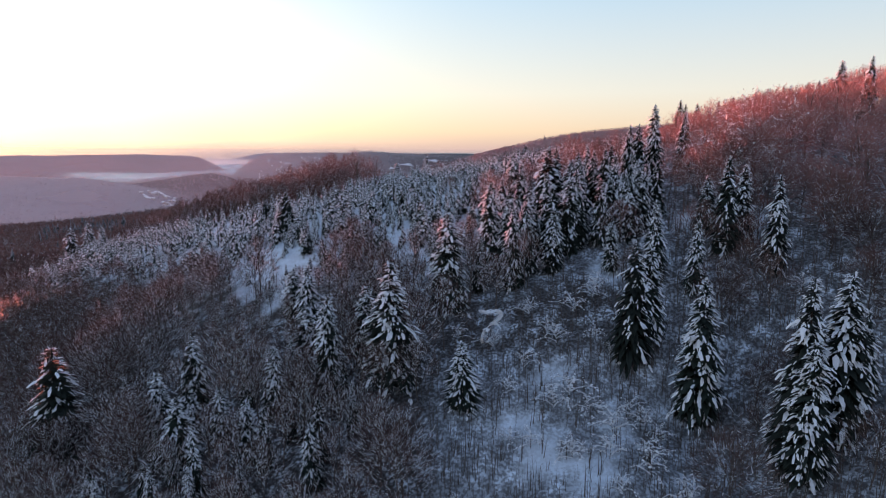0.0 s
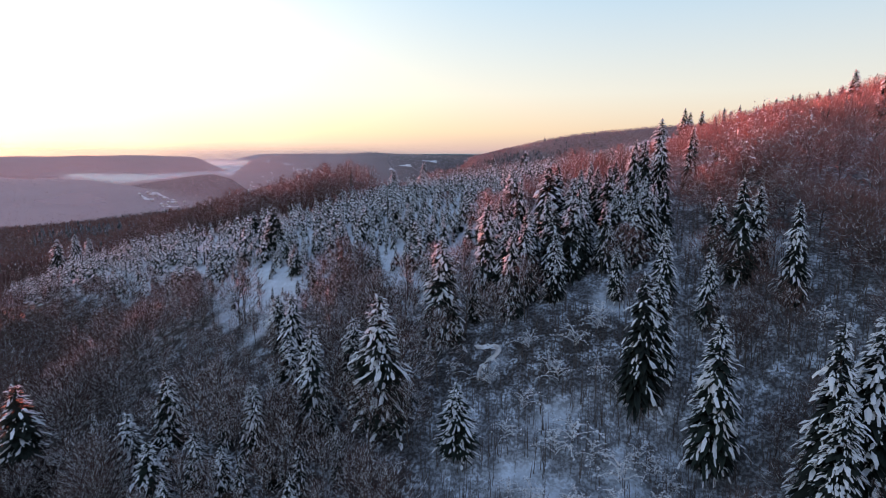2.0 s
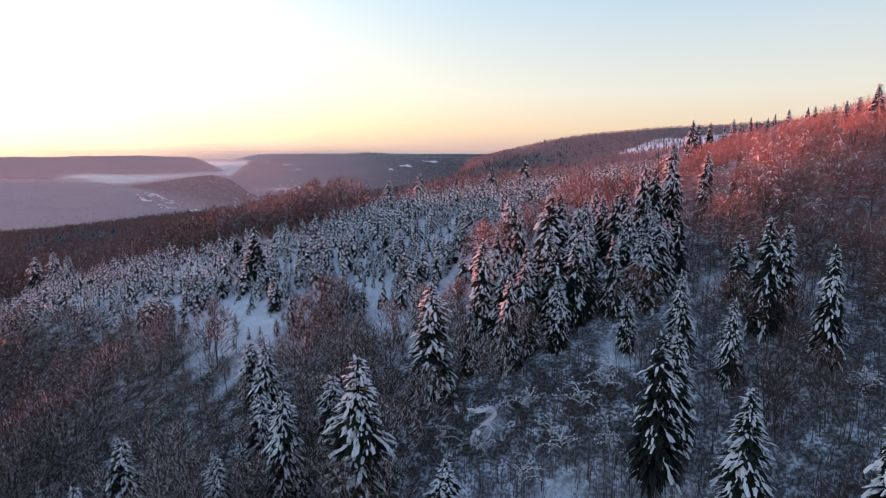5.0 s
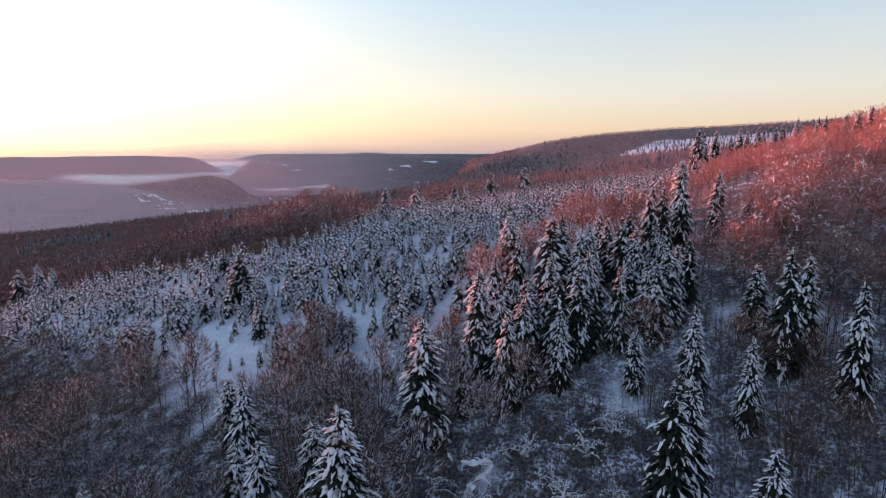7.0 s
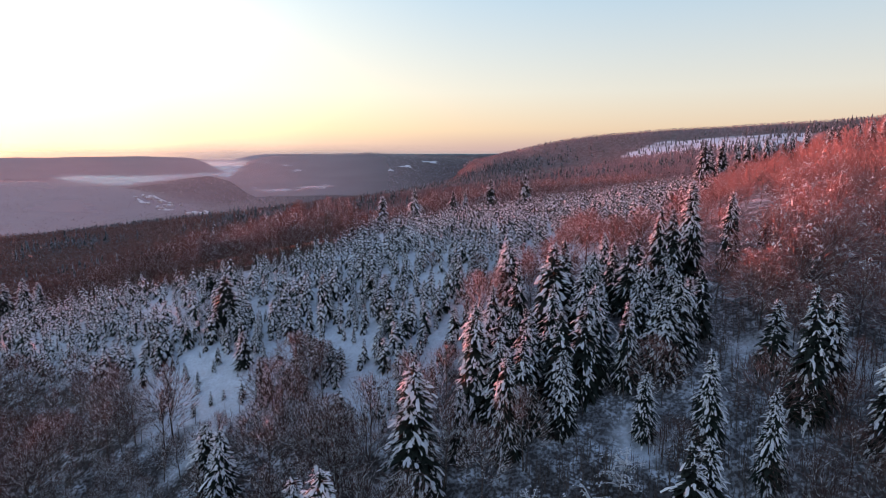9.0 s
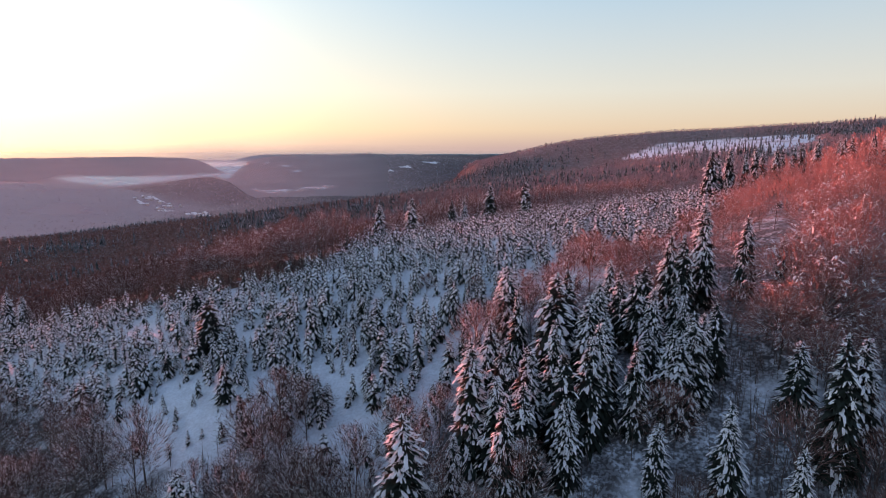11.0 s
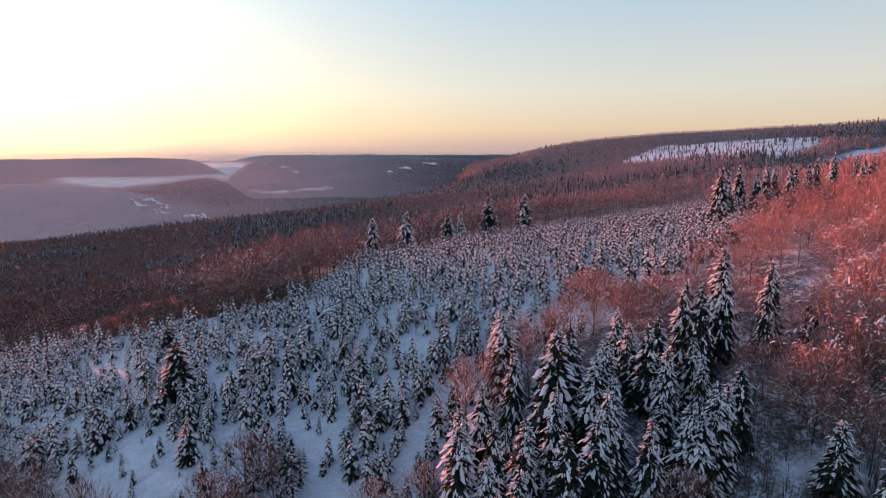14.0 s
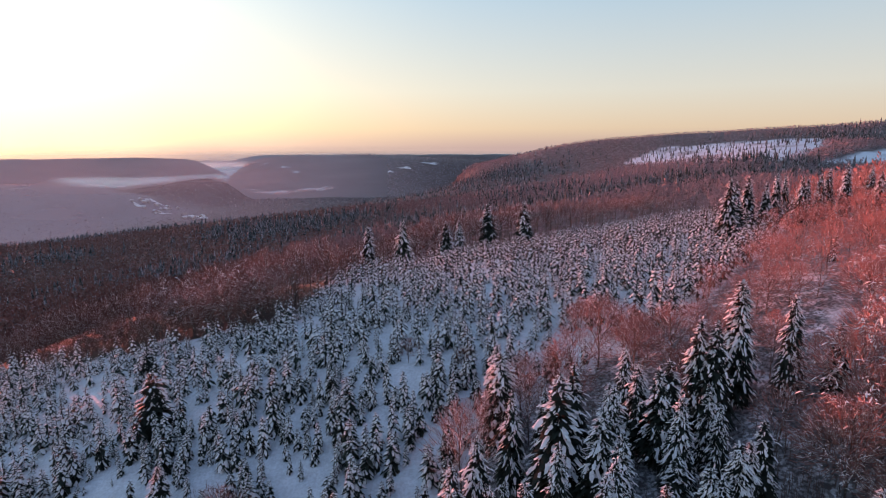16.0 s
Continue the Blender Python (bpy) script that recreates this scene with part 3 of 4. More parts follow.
def tiers(rng, h, r, count, sides):
    """A far spruce: ragged tiers of boughs, each under its snow."""
    green, white = [], []
    for k in range(count):
        z0, z1 = h * (0.06 + 0.8 * k / count), h * (0.06 + 0.8 * k / count + 1.15 / count)
        a = (np.arange(sides) + rng.uniform(0, 1)) * 6.283 / sides
        for out, dz, lo in ((green, 0.0, 0.7), (white, 0.10 * h / count, 0.35)):
            rr = r * (1 - 0.88 * k / count) * rng.uniform(lo, 1.1 if out is green else 0.95, sides)
            rim = np.stack([np.cos(a) * rr, np.sin(a) * rr, np.full(sides, z0 + dz) + rng.uniform(-0.1, 0.1, sides) * h / count], 1)
            v = np.concatenate([rim, [[0, 0, min(z1, h) + dz]]])
            i = np.arange(sides)
            f = np.stack([i, (i + 1) % sides, np.full(sides, sides)], 1)
            out.append((v, f[::1 if out is green else 2]))
    return {"crown": joined(*green), "snow_load": joined(*white)}


def tuft(rng, h, r, count, wide):
    """A far bare tree: a stem and a rounded crown of short ascending twigs."""
    az, el = rng.uniform(0, 6.283, count), np.arcsin(rng.uniform(-0.75, 0.98, count))
    out = rng.uniform(0.55, 1.0, count)
    q = np.stack([np.cos(az) * np.cos(el) * r * out, np.sin(az) * np.cos(el) * r * out, h * (0.52 + 0.48 * np.sin(el) * out)], 1)
    d = unit(np.stack([np.cos(az) * np.cos(el), np.sin(az) * np.cos(el), 0.6 + 0.8 * np.sin(el)], 1) + rng.normal(0, 0.35, (count, 3)))
    ln = 0.5 * r * rng.uniform(0.6, 1.2, count)[:, None]
    p, m = q - d * ln, q - d * ln * 0.45 + rng.normal(0, 0.015 * h, (count, 3))
    side = unit(np.cross(d, rng.normal(0, 1, p.shape))) * wide
    v = np.stack([p, m + side, q, m - side], 1).reshape(-1, 3)
    f = (np.array([(0, 1, 2), (0, 2, 3)])[None] + (np.arange(count) * 4)[:, None, None]).reshape(-1, 3)
    top = np.arange(count // 4)
    snow = blades(rng, p[top] + UP * 0.1, m[top] + UP * 0.15, wide * 0.8)
    return {"trunk": spikes(np.array([[0, 0, -1.0]]), np.array([[0, 0, h * 0.85]]), np.array([h * 0.015])), "crown": (v, f), "snow_load": snow}


PART_LABEL = {"snow_load": "white snow lying on the boughs"}


def raw_mesh(name, v, f, mats, index=None):
    me = bpy.data.meshes.new(name)
    me.vertices.add(len(v))
    me.vertices.foreach_set("co", np.ascontiguousarray(v, np.float32).ravel())
    me.loops.add(len(f) * 3)
    me.loops.foreach_set("vertex_index", np.ascontiguousarray(f, np.int32).ravel())
    me.polygons.add(len(f))
    me.polygons.foreach_set("loop_start", np.arange(0, len(f) * 3, 3, dtype=np.int32))
    for m in mats:
        me.materials.append(m)
    if index is not None:
        me.polygons.foreach_set("material_index", index.astype(np.int32))
    me.update(calc_edges=True)
    return me


def part(name, shape, mat, parent, label=""):
    ob = new(name, raw_mesh(name, *shape, [mat]))
    ob.parent = parent
    if name == "snow_load":
        ob.data.polygons.foreach_set("use_smooth", np.ones(len(ob.data.polygons), bool))
    return tagged(ob, label)


def tree_thing(name, shapes, label, category, group):
    ob = tagged(new(name), label, category, group)
    for key, shape in shapes.items():
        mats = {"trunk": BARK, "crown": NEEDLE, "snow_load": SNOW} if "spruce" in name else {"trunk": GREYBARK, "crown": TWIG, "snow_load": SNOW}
        made = part(key, shape, mats[key], ob, PART_LABEL.get(key, ""))
        if key != "trunk":
            tagged(made, kind="stuff")
    return ob


def placed(x, y, s=1.0, turn=0.0, sink=0.1, sz=None):
    return Matrix.LocRotScale((x, y, float(height(x, y)[0]) - sink), Euler((0, 0, turn)), (s, s, sz or s))


class Kind:
    """Prototypes of one kind of tree; the first use of each places the prototype, the next ones copy it."""

    def __init__(self, name, shapes, size, label, category, group):
        self.args, self.size, self.made = (name, label, category, group), size, [None] * len(shapes)
        self.shapes = shapes

    def put(self, k, x, y, h, turn, wide=1.0, label=""):
        k %= len(self.shapes)
        sz = h / self.size
        m = placed(x, y, sz * wide, turn, 0.15, sz)
        if self.made[k] is None:
            name, text, cat, group = self.args
            self.made[k] = tree_thing(name, self.shapes[k], text, cat, group)
            self.made[k].matrix_basis = m
            ob = self.made[k]
        else:
            keep = self.made[k].scale.copy()
            self.made[k].scale = (1, 1, 1)
            ob = copy_thing(self.made[k], m)
            self.made[k].scale = keep
        return tagged(ob, label)


def stuff(name, protos, mats, keys, spots, label, category):
    """Many trees in one mesh; spots: x, y, height in prototype heights, turn, prototype."""
    vs, fs, ms, k = [], [], [], 0
    x, y, s, a, which = (np.asarray(c) for c in zip(*spots))
    z = height(x, y) - 0.2
    for j, proto in enumerate(protos):
        sel = np.nonzero(which == j)[0]
        if not len(sel):
            continue
        v, f = joined(*[proto[key] for key in keys])
        mi = np.concatenate([np.full(len(proto[key][1]), n) for n, key in enumerate(keys)])
        c, sn = np.cos(a[sel])[:, None], np.sin(a[sel])[:, None]
        sc = s[sel][:, None]
        V = np.stack([(v[None, :, 0] * c - v[None, :, 1] * sn) * sc + x[sel][:, None], (v[None, :, 0] * sn + v[None, :, 1] * c) * sc + y[sel][:, None], v[None, :, 2] * sc + z[sel][:, None]], 2)
        vs.append(V.reshape(-1, 3))
        fs.append((f[None] + (np.arange(len(sel)) * len(v))[:, None, None]).reshape(-1, 3) + k)
        ms.append(np.tile(mi, len(sel)))
        k += V.shape[0] * V.shape[1]
    return tagged(new(name, raw_mesh(name, np.concatenate(vs), np.concatenate(fs), mats, np.concatenate(ms))), label, category, kind="stuff")


def scatter(rng, x0, x1, y0, y1, gap):
    gx, gy = np.meshgrid(np.arange(x0, x1, gap), np.arange(y0, y1, gap))
    n = gx.size
    return gx.ravel() + rng.uniform(-0.45, 0.45, n) * gap, gy.ravel() + rng.uniform(-0.45, 0.45, n) * gap


def clear_of(x, y, others, r):
    ok = np.ones(len(x), bool)
    for ox, oy in others:
        ok &= (x - ox) ** 2 + (y - oy) ** 2 > r * r
    return ok


def in_view(x, y, wide=0.82, back=0.0):
    """The wedge of land that the camera's view takes in, with a margin; scattered trees are kept to it."""
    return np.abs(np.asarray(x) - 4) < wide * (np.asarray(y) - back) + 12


# ---- tall spruces: x, y, height of the top ----
TALL_RIGHT = [(37.6, 82.4, -17.9), (46.2, 71.6, -13.0), (45.0, 68.0, -22.5), (51.0, 71.8, -15.0), (55.5, 74.5, -20), (29.8, 89.4, -13.6), (37.2, 102.6, -8.4), (33.0, 92.6, -14.5), (30.6, 106.0, -12.5), (54.0, 106.3, -2.3), (55.2, 97.0, -3.9), (49.7, 103.5, -0.9), (42.7, 97.9, -11.4), (50.0, 112.0, -4.5),
              (47.7, 136.2, 10.1), (54.0, 134.8, 8.4), (41.7, 134.1, 5.7), (43.1, 132.6, 5.7), (58.4, 132.0, 5.6), (112.0, 160.0, 24.5), (38.4, 116.0, -2.0), (112, 172, 25.0),
              (88, 225, 18.5), (92, 230, 17.5), (100.6, 240, 18.5), (104, 236, 17.0), (108, 238, 19.5), (111.5, 240, 18.6),
              (106, 222, 19.5), (111, 228, 18.4), (116, 230, 19.5), (119.5, 232, 21), (122, 228, 22.5), (126.5, 225, 22), (114, 204, 21.5), (118, 207, 22), (122, 204, 22.5), (127, 206, 23.5), (133, 209, 25), (40.2, 117.4, -2.5), (36.2, 114.5, -5.0), (43.5, 121.0, -2.0)]
TALL_STAND = [(35.2, 115.1, -4.0), (33.4, 132.4, 0.1), (28.5, 126.0, -0.3), (26.6, 123.5, -1.8), (35.4, 130.3, 0.6), (36.7, 130.5, 1.3), (36.1, 125.0, -0.9), (26.0, 116.0, -3.7), (9.2, 113.9, -5.9), (12.2, 112.0, -9.0), (9.5, 121.2, -7.2), (21.0, 113.4, -6.6), (27.7, 119.7, -3.1), (24.8, 114.8, -5.0),
              (16.4, 138.0, -0.5), (16.6, 144.6, -1.7), (22.4, 127.2, 0.8), (33.9, 120.0, -5.4), (17.0, 117.0, -7.0), (15.5, 110.5, -9.5), (20.5, 108.5, -10.5), (9.2, 137.0, -9.5), (12.5, 124, -5.5)]
TALL_LEFT = [(0.9, 104.8, -11.1), (-8.3, 91.2, -17.4), (-19.4, 96.0, -24.0), (2.9, 85.3, -28.3), (-42.0, 158.0, -11.0), (-54.6, 181.3, -17.6), (-65.4, 94.6, -32.5), (-42.4, 96.1, -31.0), (-27.4, 91.6, -31.2), (-23.9, 100.2, -26.4), (-13.2, 98.8, -22.9), (-25.3, 108.0, -21.2), (-28.9, 112.2, -22.5), (-144, 238, -29.5), (-152, 239, -31.5), (-138, 237, -30.5),
             (-24.4, 315.0, 0.5), (-8.5, 305.0, 2.0), (9.5, 322.0, -5.0), (15.5, 327.0, -5.5), (31.0, 363.0, 7.0), (44.5, 324.0, 7.5), (61.0, 229.0, 4.0), (-32, 138.3, -22.0), (-35.0, 88.0, -37.0), (-41.0, 86.0, -37.5), (-30.0, 84.5, -37.5), (-47, 92, -36)]

DARK = [(-65.4, 94.6), (-42.0, 158.0), (-54.6, 181.3), (31.0, 363.0), (44.5, 324.0)]  # those that have shed their snow
BROAD = [(0.9, 104.8), (-144, 238), (-152, 239), (-138, 237), (16.4, 138.0), (22.4, 127.2)]
rng = np.random.default_rng(7)
tall = Kind("spruce_tree", [spruce(np.random.default_rng(20 + k), 18.0, (3.3, 3.7, 3.0, 3.5, 3.9, 3.7)[k], 188, 3, (0.9, 0.72, 1.05, 0.82, 0.76, 0.5)[k], 0.08, 5, 8, (0.7, 0.8, 0.62, 0.72, 0.85, 0.75)[k], 0.19) for k in range(6)], 18.0, "tall dark-green spruce heavily laden with white snow", "spruce tree", "tall spruces on the hillside")
standing = []
k = 0
for table in (TALL_RIGHT, TALL_STAND, TALL_LEFT):
    for x, y, top in table:
        h = min(max(1.03 * (top - float(height(x, y)[0])), 7.0), 25.0)
        grey = (x, y) in DARK
        tall.put(5 if grey else (k % 2 * 2 if table is TALL_LEFT and y < 115 else k), x, y, h, rng.uniform(0, 6.28), (1.6 if (x, y) in DARK and y < 200 else 1.6 if (x, y) in BROAD else rng.uniform(1.0, 1.3) * (1.1 if table is TALL_STAND else 1.25 if table is TALL_LEFT else 1.0)) * (1.25 if h < 12 else 1.0), "dark spruce with little snow on its boughs" if grey else "")
        standing.append((x, y))
        k += 1
sx, sy = scatter(rng, 4, 46, 104, 142, 5.0)
ok = inside(SPRUCE_STAND, sx, sy) & clear_of(sx, sy, standing, 3.2)
for x, y in zip(sx[ok], sy[ok]):
    tall.put(k, x, y, rng.uniform(10, 15.5), rng.uniform(0, 6.28), rng.uniform(0.95, 1.2))
    standing.append((x, y))
    k += 1
sx, sy = scatter(rng, -60, -10, 66, 98, 5.0)
ok = clear_of(sx, sy, standing, 3.0) & (rng.random(len(sx)) < np.where((sx > -46) & (sx < -16), 0.85, 0.3))
for x, y in zip(sx[ok], sy[ok]):
    tall.put(k, x, y, rng.uniform(7, 11.5), rng.uniform(0, 6.28), rng.uniform(0.95, 1.15), "small snow-covered spruce among bare trees")
    standing.append((x, y))
    k += 1

# ---- broad beeches bowed under snow ----
laden_shapes = [beech(np.random.default_rng(250 + k), 10.0, (0.55, 0.5, 0.58)[k], 17, 4, 4, 0.6, 1.0, 0.14, "limbs", 1.3, 1700, 2, 0.24) for k in range(3)]
laden = Kind("snow_laden_beech", laden_shapes, 10.0, "broad beech with thick snow along its bowed branches", "beech tree", "snow-laden beeches")
for k, (x, y, h) in enumerate([(58.0, 120.5, 11.0), (63.5, 122.5, 11.5), (57.5, 127.0, 11.0), (65.0, 131.0, 10.5), (71.5, 134.0, 9.5), (55.0, 114.0, 8.0), (76.0, 144.0, 8.5), (69.5, 143.0, 8.5), (72.0, 124.0, 11.0), (62.0, 113.0, 9.0), (52.0, 119.5, 10.5), (-56.0, 207.5, 10.5), (-46.5, 206.5, 11.5), (-38.0, 207.0, 10.5), (-66.0, 213.0, 9.5)]):
    laden.put(k, x, y, 1.15 * h, 1.7 * k, 1.05)
    standing.append((x, y))
LADEN_SPOTS = standing[-15:]

# ---- young spruces of the plantation ----
young_shapes = [spruce(np.random.default_rng(60 + k), 4.5, (1.2, 1.4, 1.05, 1.25, 1.5)[k], 72, 1, (1.5, 1.2, 1.6, 1.35, 0.95)[k], 0.05, 1, 10, 0.5, 0.37) for k in range(5)]
young = Kind("young_spruce", young_shapes, 4.5, "young spruce powdered with snow in a snowy plantation", "spruce tree", "young plantation spruces")
px, py = scatter(rng, -155, 140, 105, 368, 2.55)
gap = np.sin(px * 0.19 + 2 * np.sin(py * 0.11)) * np.sin(py * 0.16 + 1.1) + rng.normal(0, 0.35, len(px))
ok = inside(PLANTATION, px, py) & ((~in_glade(px, py) & ~inside(CLEARING, px, py)) | (rng.random(len(px)) < 0.2)) & clear_of(px, py, standing, 3.2) & (gap > -0.78)
px, py = px[ok], py[ok]
mix_x, mix_y = scatter(rng, 62, 128, 172, 262, 5.5)  # strays among the frosted beeches above
ok = ~inside(PLANTATION, mix_x, mix_y) & clear_of(mix_x, mix_y, standing, 3.0) & (rng.random(len(mix_x)) < 0.45)
low_x, low_y = scatter(rng, -54, -26, 115, 150, 3.4)
low = inside(CLEARING, low_x, low_y) & (rng.random(len(low_x)) < 0.45)
px, py = np.concatenate([px, mix_x[ok], low_x[low]]), np.concatenate([py, mix_y[ok], low_y[low]])
hs = 2.8 + 4.4 * rng.random(len(px)) ** 1.4 * (0.75 + 0.25 * smooth(120, 170, py))
hs = hs * np.where(in_glade(px, py) | inside(CLEARING, px, py), rng.uniform(0.35, 0.7, len(px)), 1.0)
order = np.argsort(py + 0.25 * np.abs(px + 10))
for j in order[:300]:
    young.put(int(j), px[j], py[j], hs[j], rng.uniform(0, 6.28), rng.uniform(0.8, 1.15))
thin = [spruce(np.random.default_rng(80 + k), 4.5, (1.1, 1.3, 0.95, 1.2)[k], 34, 1, (1.55, 1.25, 1.6, 1.1)[k], 0.05, 1, 10, 0.45, 0.44, None) for k in range(4)]
slim = [spruce(np.random.default_rng(90 + k), 4.5, (1.1, 1.3, 0.95, 1.2)[k], 17, 1, (1.55, 1.3, 1.6, 1.2)[k], 0.05, 1, 10, 0.45, 0.62, None) for k in range(4)]
rear = [j for j in order[300:] if py[j] > 212]
stuff("rear_young_spruces", slim, [BARK, NEEDLE, SNOW], ["trunk", "crown", "snow_load"], [(px[j], py[j], hs[j] / 4.5, rng.uniform(0, 6.28), int(j) % 4) for j in rear], "young snow-powdered spruces high on the slope", "spruce trees")
order = np.append(order[:300], [j for j in order[300:] if py[j] <= 212]).astype(int)
stuff("young_spruces", thin, [BARK, NEEDLE, SNOW], ["trunk", "crown", "snow_load"], [(px[j], py[j], hs[j] / 4.5, rng.uniform(0, 6.28), int(j) % 4) for j in order[300:]], "dense rows of young snow-powdered spruces on the slope", "spruce trees")

# ---- bare broadleaf trees ----
beech_shapes = [beech(np.random.default_rng(100 + k), 10.0, (0.44, 0.50, 0.47, 0.31, 0.36, 0.33)[k], (12, 12, 12, 11, 12, 11)[k], 3, 5, (0.3, 0.36, 0.32, 1.0, 0.9, 1.1)[k], 1.05, 0.08 if k < 3 else 0.24, False, 0.9, 640 if k < 3 else 480, 0 if k < 3 else 14) for k in range(6)]
wood = Kind("beech_tree", beech_shapes, 10.0, "bare reddish-brown beech with frost and snow on its twigs", "beech tree", "bare beeches on the slope")
bx, by = scatter(rng, -290, 240, 64, 335, 5.0)
# the second wedge adds unseen trees on the left to shade the slope
ok = ~inside(CLEARING, bx, by) & (in_view(bx, by) | ((bx < 0) & (bx > -0.9 * by - 45) & (by > 100))) & ~inside(PLANTATION, bx, by) & ~inside(TALL_WOOD, bx, by) & ~inside(RAVINE, bx, by) & ~inside(SPRUCE_STAND, bx, by) & clear_of(bx, by, standing, 2.4) & clear_of(bx, by, LADEN_SPOTS, 5.0) & ~((bx > 44) & (by > 104) & (rng.random(len(bx)) < 0.36)) & ~in_glade(bx, by)
ok &= ~((bx > 26) & (bx < 62) & (by < 117) & (rng.random(len(bx)) < 0.72))
ok &= clear_of(bx, by, [(-8.3, 87), (-19, 92), (0.9, 100.5), (2.9, 81.5), (-13, 95)], 4.0)  # open in front of the spruces
ok &= clear_of(bx, by, [(-140, 236), (-134, 226), (-146, 232), (-128, 217)], 8)
bx, by = bx[ok], by[ok]
ex, ey = scatter(rng, -118, -6, 86, 152, 4.6)
ok = ~inside(PLANTATION, ex, ey) & ~inside(CLEARING, ex, ey) & ~inside(RAVINE, ex, ey) & clear_of(ex, ey, standing, 3.0) & ~in_glade(ex, ey) & (ex > -0.82 * ey - 8) & (rng.random(len(ex)) < 0.5)
bx, by = np.append(bx, ex[ok]), np.append(by, ey[ok])
bh = rng.uniform(7.5, 12.0, len(bx)) * np.where((bx > 44) & (by > 120), np.interp(bx / by, [0.38, 0.48, 0.58, 0.66], [0.72, 0.85, 1.0, 1.12]), 1.0)
bh *= np.where((bx > -56) & (bx < -23) & (by > 100) & (by < 120), 0.6, 1.0)  # low in front of the clearing
bh *= np.where((bx < -46) & (by > 112 - 0.74 * (bx + 46)) & (by < 230), 0.74, 1.0)  # lower towards the plantation
inner = [(-20, 128, 10.5), (-15, 125, 9.5), (-22, 122, 10.5), (-17, 118, 10), (36, 160, 8), (33, 163, 7), (44, 152, 7), (48, 150, 7.5), (40, 148, 6.5), (2, 165, 5), (12, 158, 5)]
bx, by, bh = np.append(bx, [v[0] for v in inner]), np.append(by, [v[1] for v in inner]), np.append(bh, [v[2] for v in inner])
order = np.argsort(np.hypot(bx - 15, (by - 60) * 0.9))
for j in order[:300]:
    slim_one = bx[j] < 24 and by[j] < 175 and j < len(bx) - len(inner)
    wood.put(int(j) % 3 + (3 if slim_one else 0), bx[j], by[j], bh[j] * (1.15 if slim_one else 1.0), rng.uniform(0, 6.28), rng.uniform(0.95, 1.3))
light_beech = [beech(np.random.default_rng(130 + k), 10.0, (0.46, 0.50, 0.36, 0.40)[k], 9, 2, 4, (0.3, 0.3, 1.2, 1.2)[k], 0.85, (0.08, 0.08, 0.2, 0.18)[k], False, (1.9, 1.9, 2.3, 2.3)[k], (220, 220, 180, 180)[k], (0, 0, 8, 8)[k]) for k in range(4)]
rest = order[300:]
close, back = [j for j in rest if by[j] < 205], [j for j in rest if by[j] >= 205]
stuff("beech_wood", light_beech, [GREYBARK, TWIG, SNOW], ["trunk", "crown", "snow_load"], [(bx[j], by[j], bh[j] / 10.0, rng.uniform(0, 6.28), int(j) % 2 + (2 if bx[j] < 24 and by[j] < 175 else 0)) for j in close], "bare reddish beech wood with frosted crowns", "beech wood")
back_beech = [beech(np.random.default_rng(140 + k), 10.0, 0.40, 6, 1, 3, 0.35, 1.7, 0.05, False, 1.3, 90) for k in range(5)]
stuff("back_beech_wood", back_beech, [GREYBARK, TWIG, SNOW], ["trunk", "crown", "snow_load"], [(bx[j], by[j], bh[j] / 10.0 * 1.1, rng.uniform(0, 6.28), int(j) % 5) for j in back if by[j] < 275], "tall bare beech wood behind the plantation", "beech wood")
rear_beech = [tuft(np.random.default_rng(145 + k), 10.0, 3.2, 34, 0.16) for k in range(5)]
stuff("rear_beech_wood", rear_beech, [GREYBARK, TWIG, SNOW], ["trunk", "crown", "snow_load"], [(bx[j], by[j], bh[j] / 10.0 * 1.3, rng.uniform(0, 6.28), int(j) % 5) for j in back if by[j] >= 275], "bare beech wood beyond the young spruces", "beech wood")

# the tall wood that stands behind the plantation, with its bare stems showing
tall_shapes = [beech(np.random.default_rng(270 + k), 17.0, (0.21, 0.24, 0.19, 0.23, 0.26)[k], 9, 2, 3, 0.95, 0.85, 0.45, False, 1.15, 180, 16) for k in range(5)]
wx, wy = scatter(rng, -175, 132, 205, 404, 5.5)
ok = inside(TALL_WOOD, wx, wy) & (wx > -36) & clear_of(wx, wy, standing, 3.0)
wx, wy = wx[ok], wy[ok]
wh = np.interp(wx, [-150, -60, -30, 0, 35, 70, 100, 132], [12, 14.5, 17, 20, 20.5, 17.5, 14, 11.5]) * rng.uniform(0.84, 1.06, len(wx))
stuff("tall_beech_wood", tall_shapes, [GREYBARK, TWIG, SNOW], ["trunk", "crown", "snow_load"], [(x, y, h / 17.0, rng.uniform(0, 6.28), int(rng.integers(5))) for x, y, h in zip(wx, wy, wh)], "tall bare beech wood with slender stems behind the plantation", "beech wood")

wx, wy = scatter(rng, -175, -30, 205, 300, 5.3)
ok = inside(TALL_WOOD, wx, wy) & (wx <= -36) & clear_of(wx, wy, standing, 3.0) & (wy < np.interp(wx, [-175, -100, -62, -32], [286, 270, 262, 262]))
wx, wy = wx[ok], wy[ok]
wh = np.interp(wx, [-150, -60, -36], [11, 13.5, 16]) * rng.uniform(0.72, 1.06, len(wx)) * (0.72 + 0.28 * smooth(0, 22, wy - np.interp(wx, [-175, -148, -122, -100, -62, -32], [248, 240, 226, 211, 200, 206])))
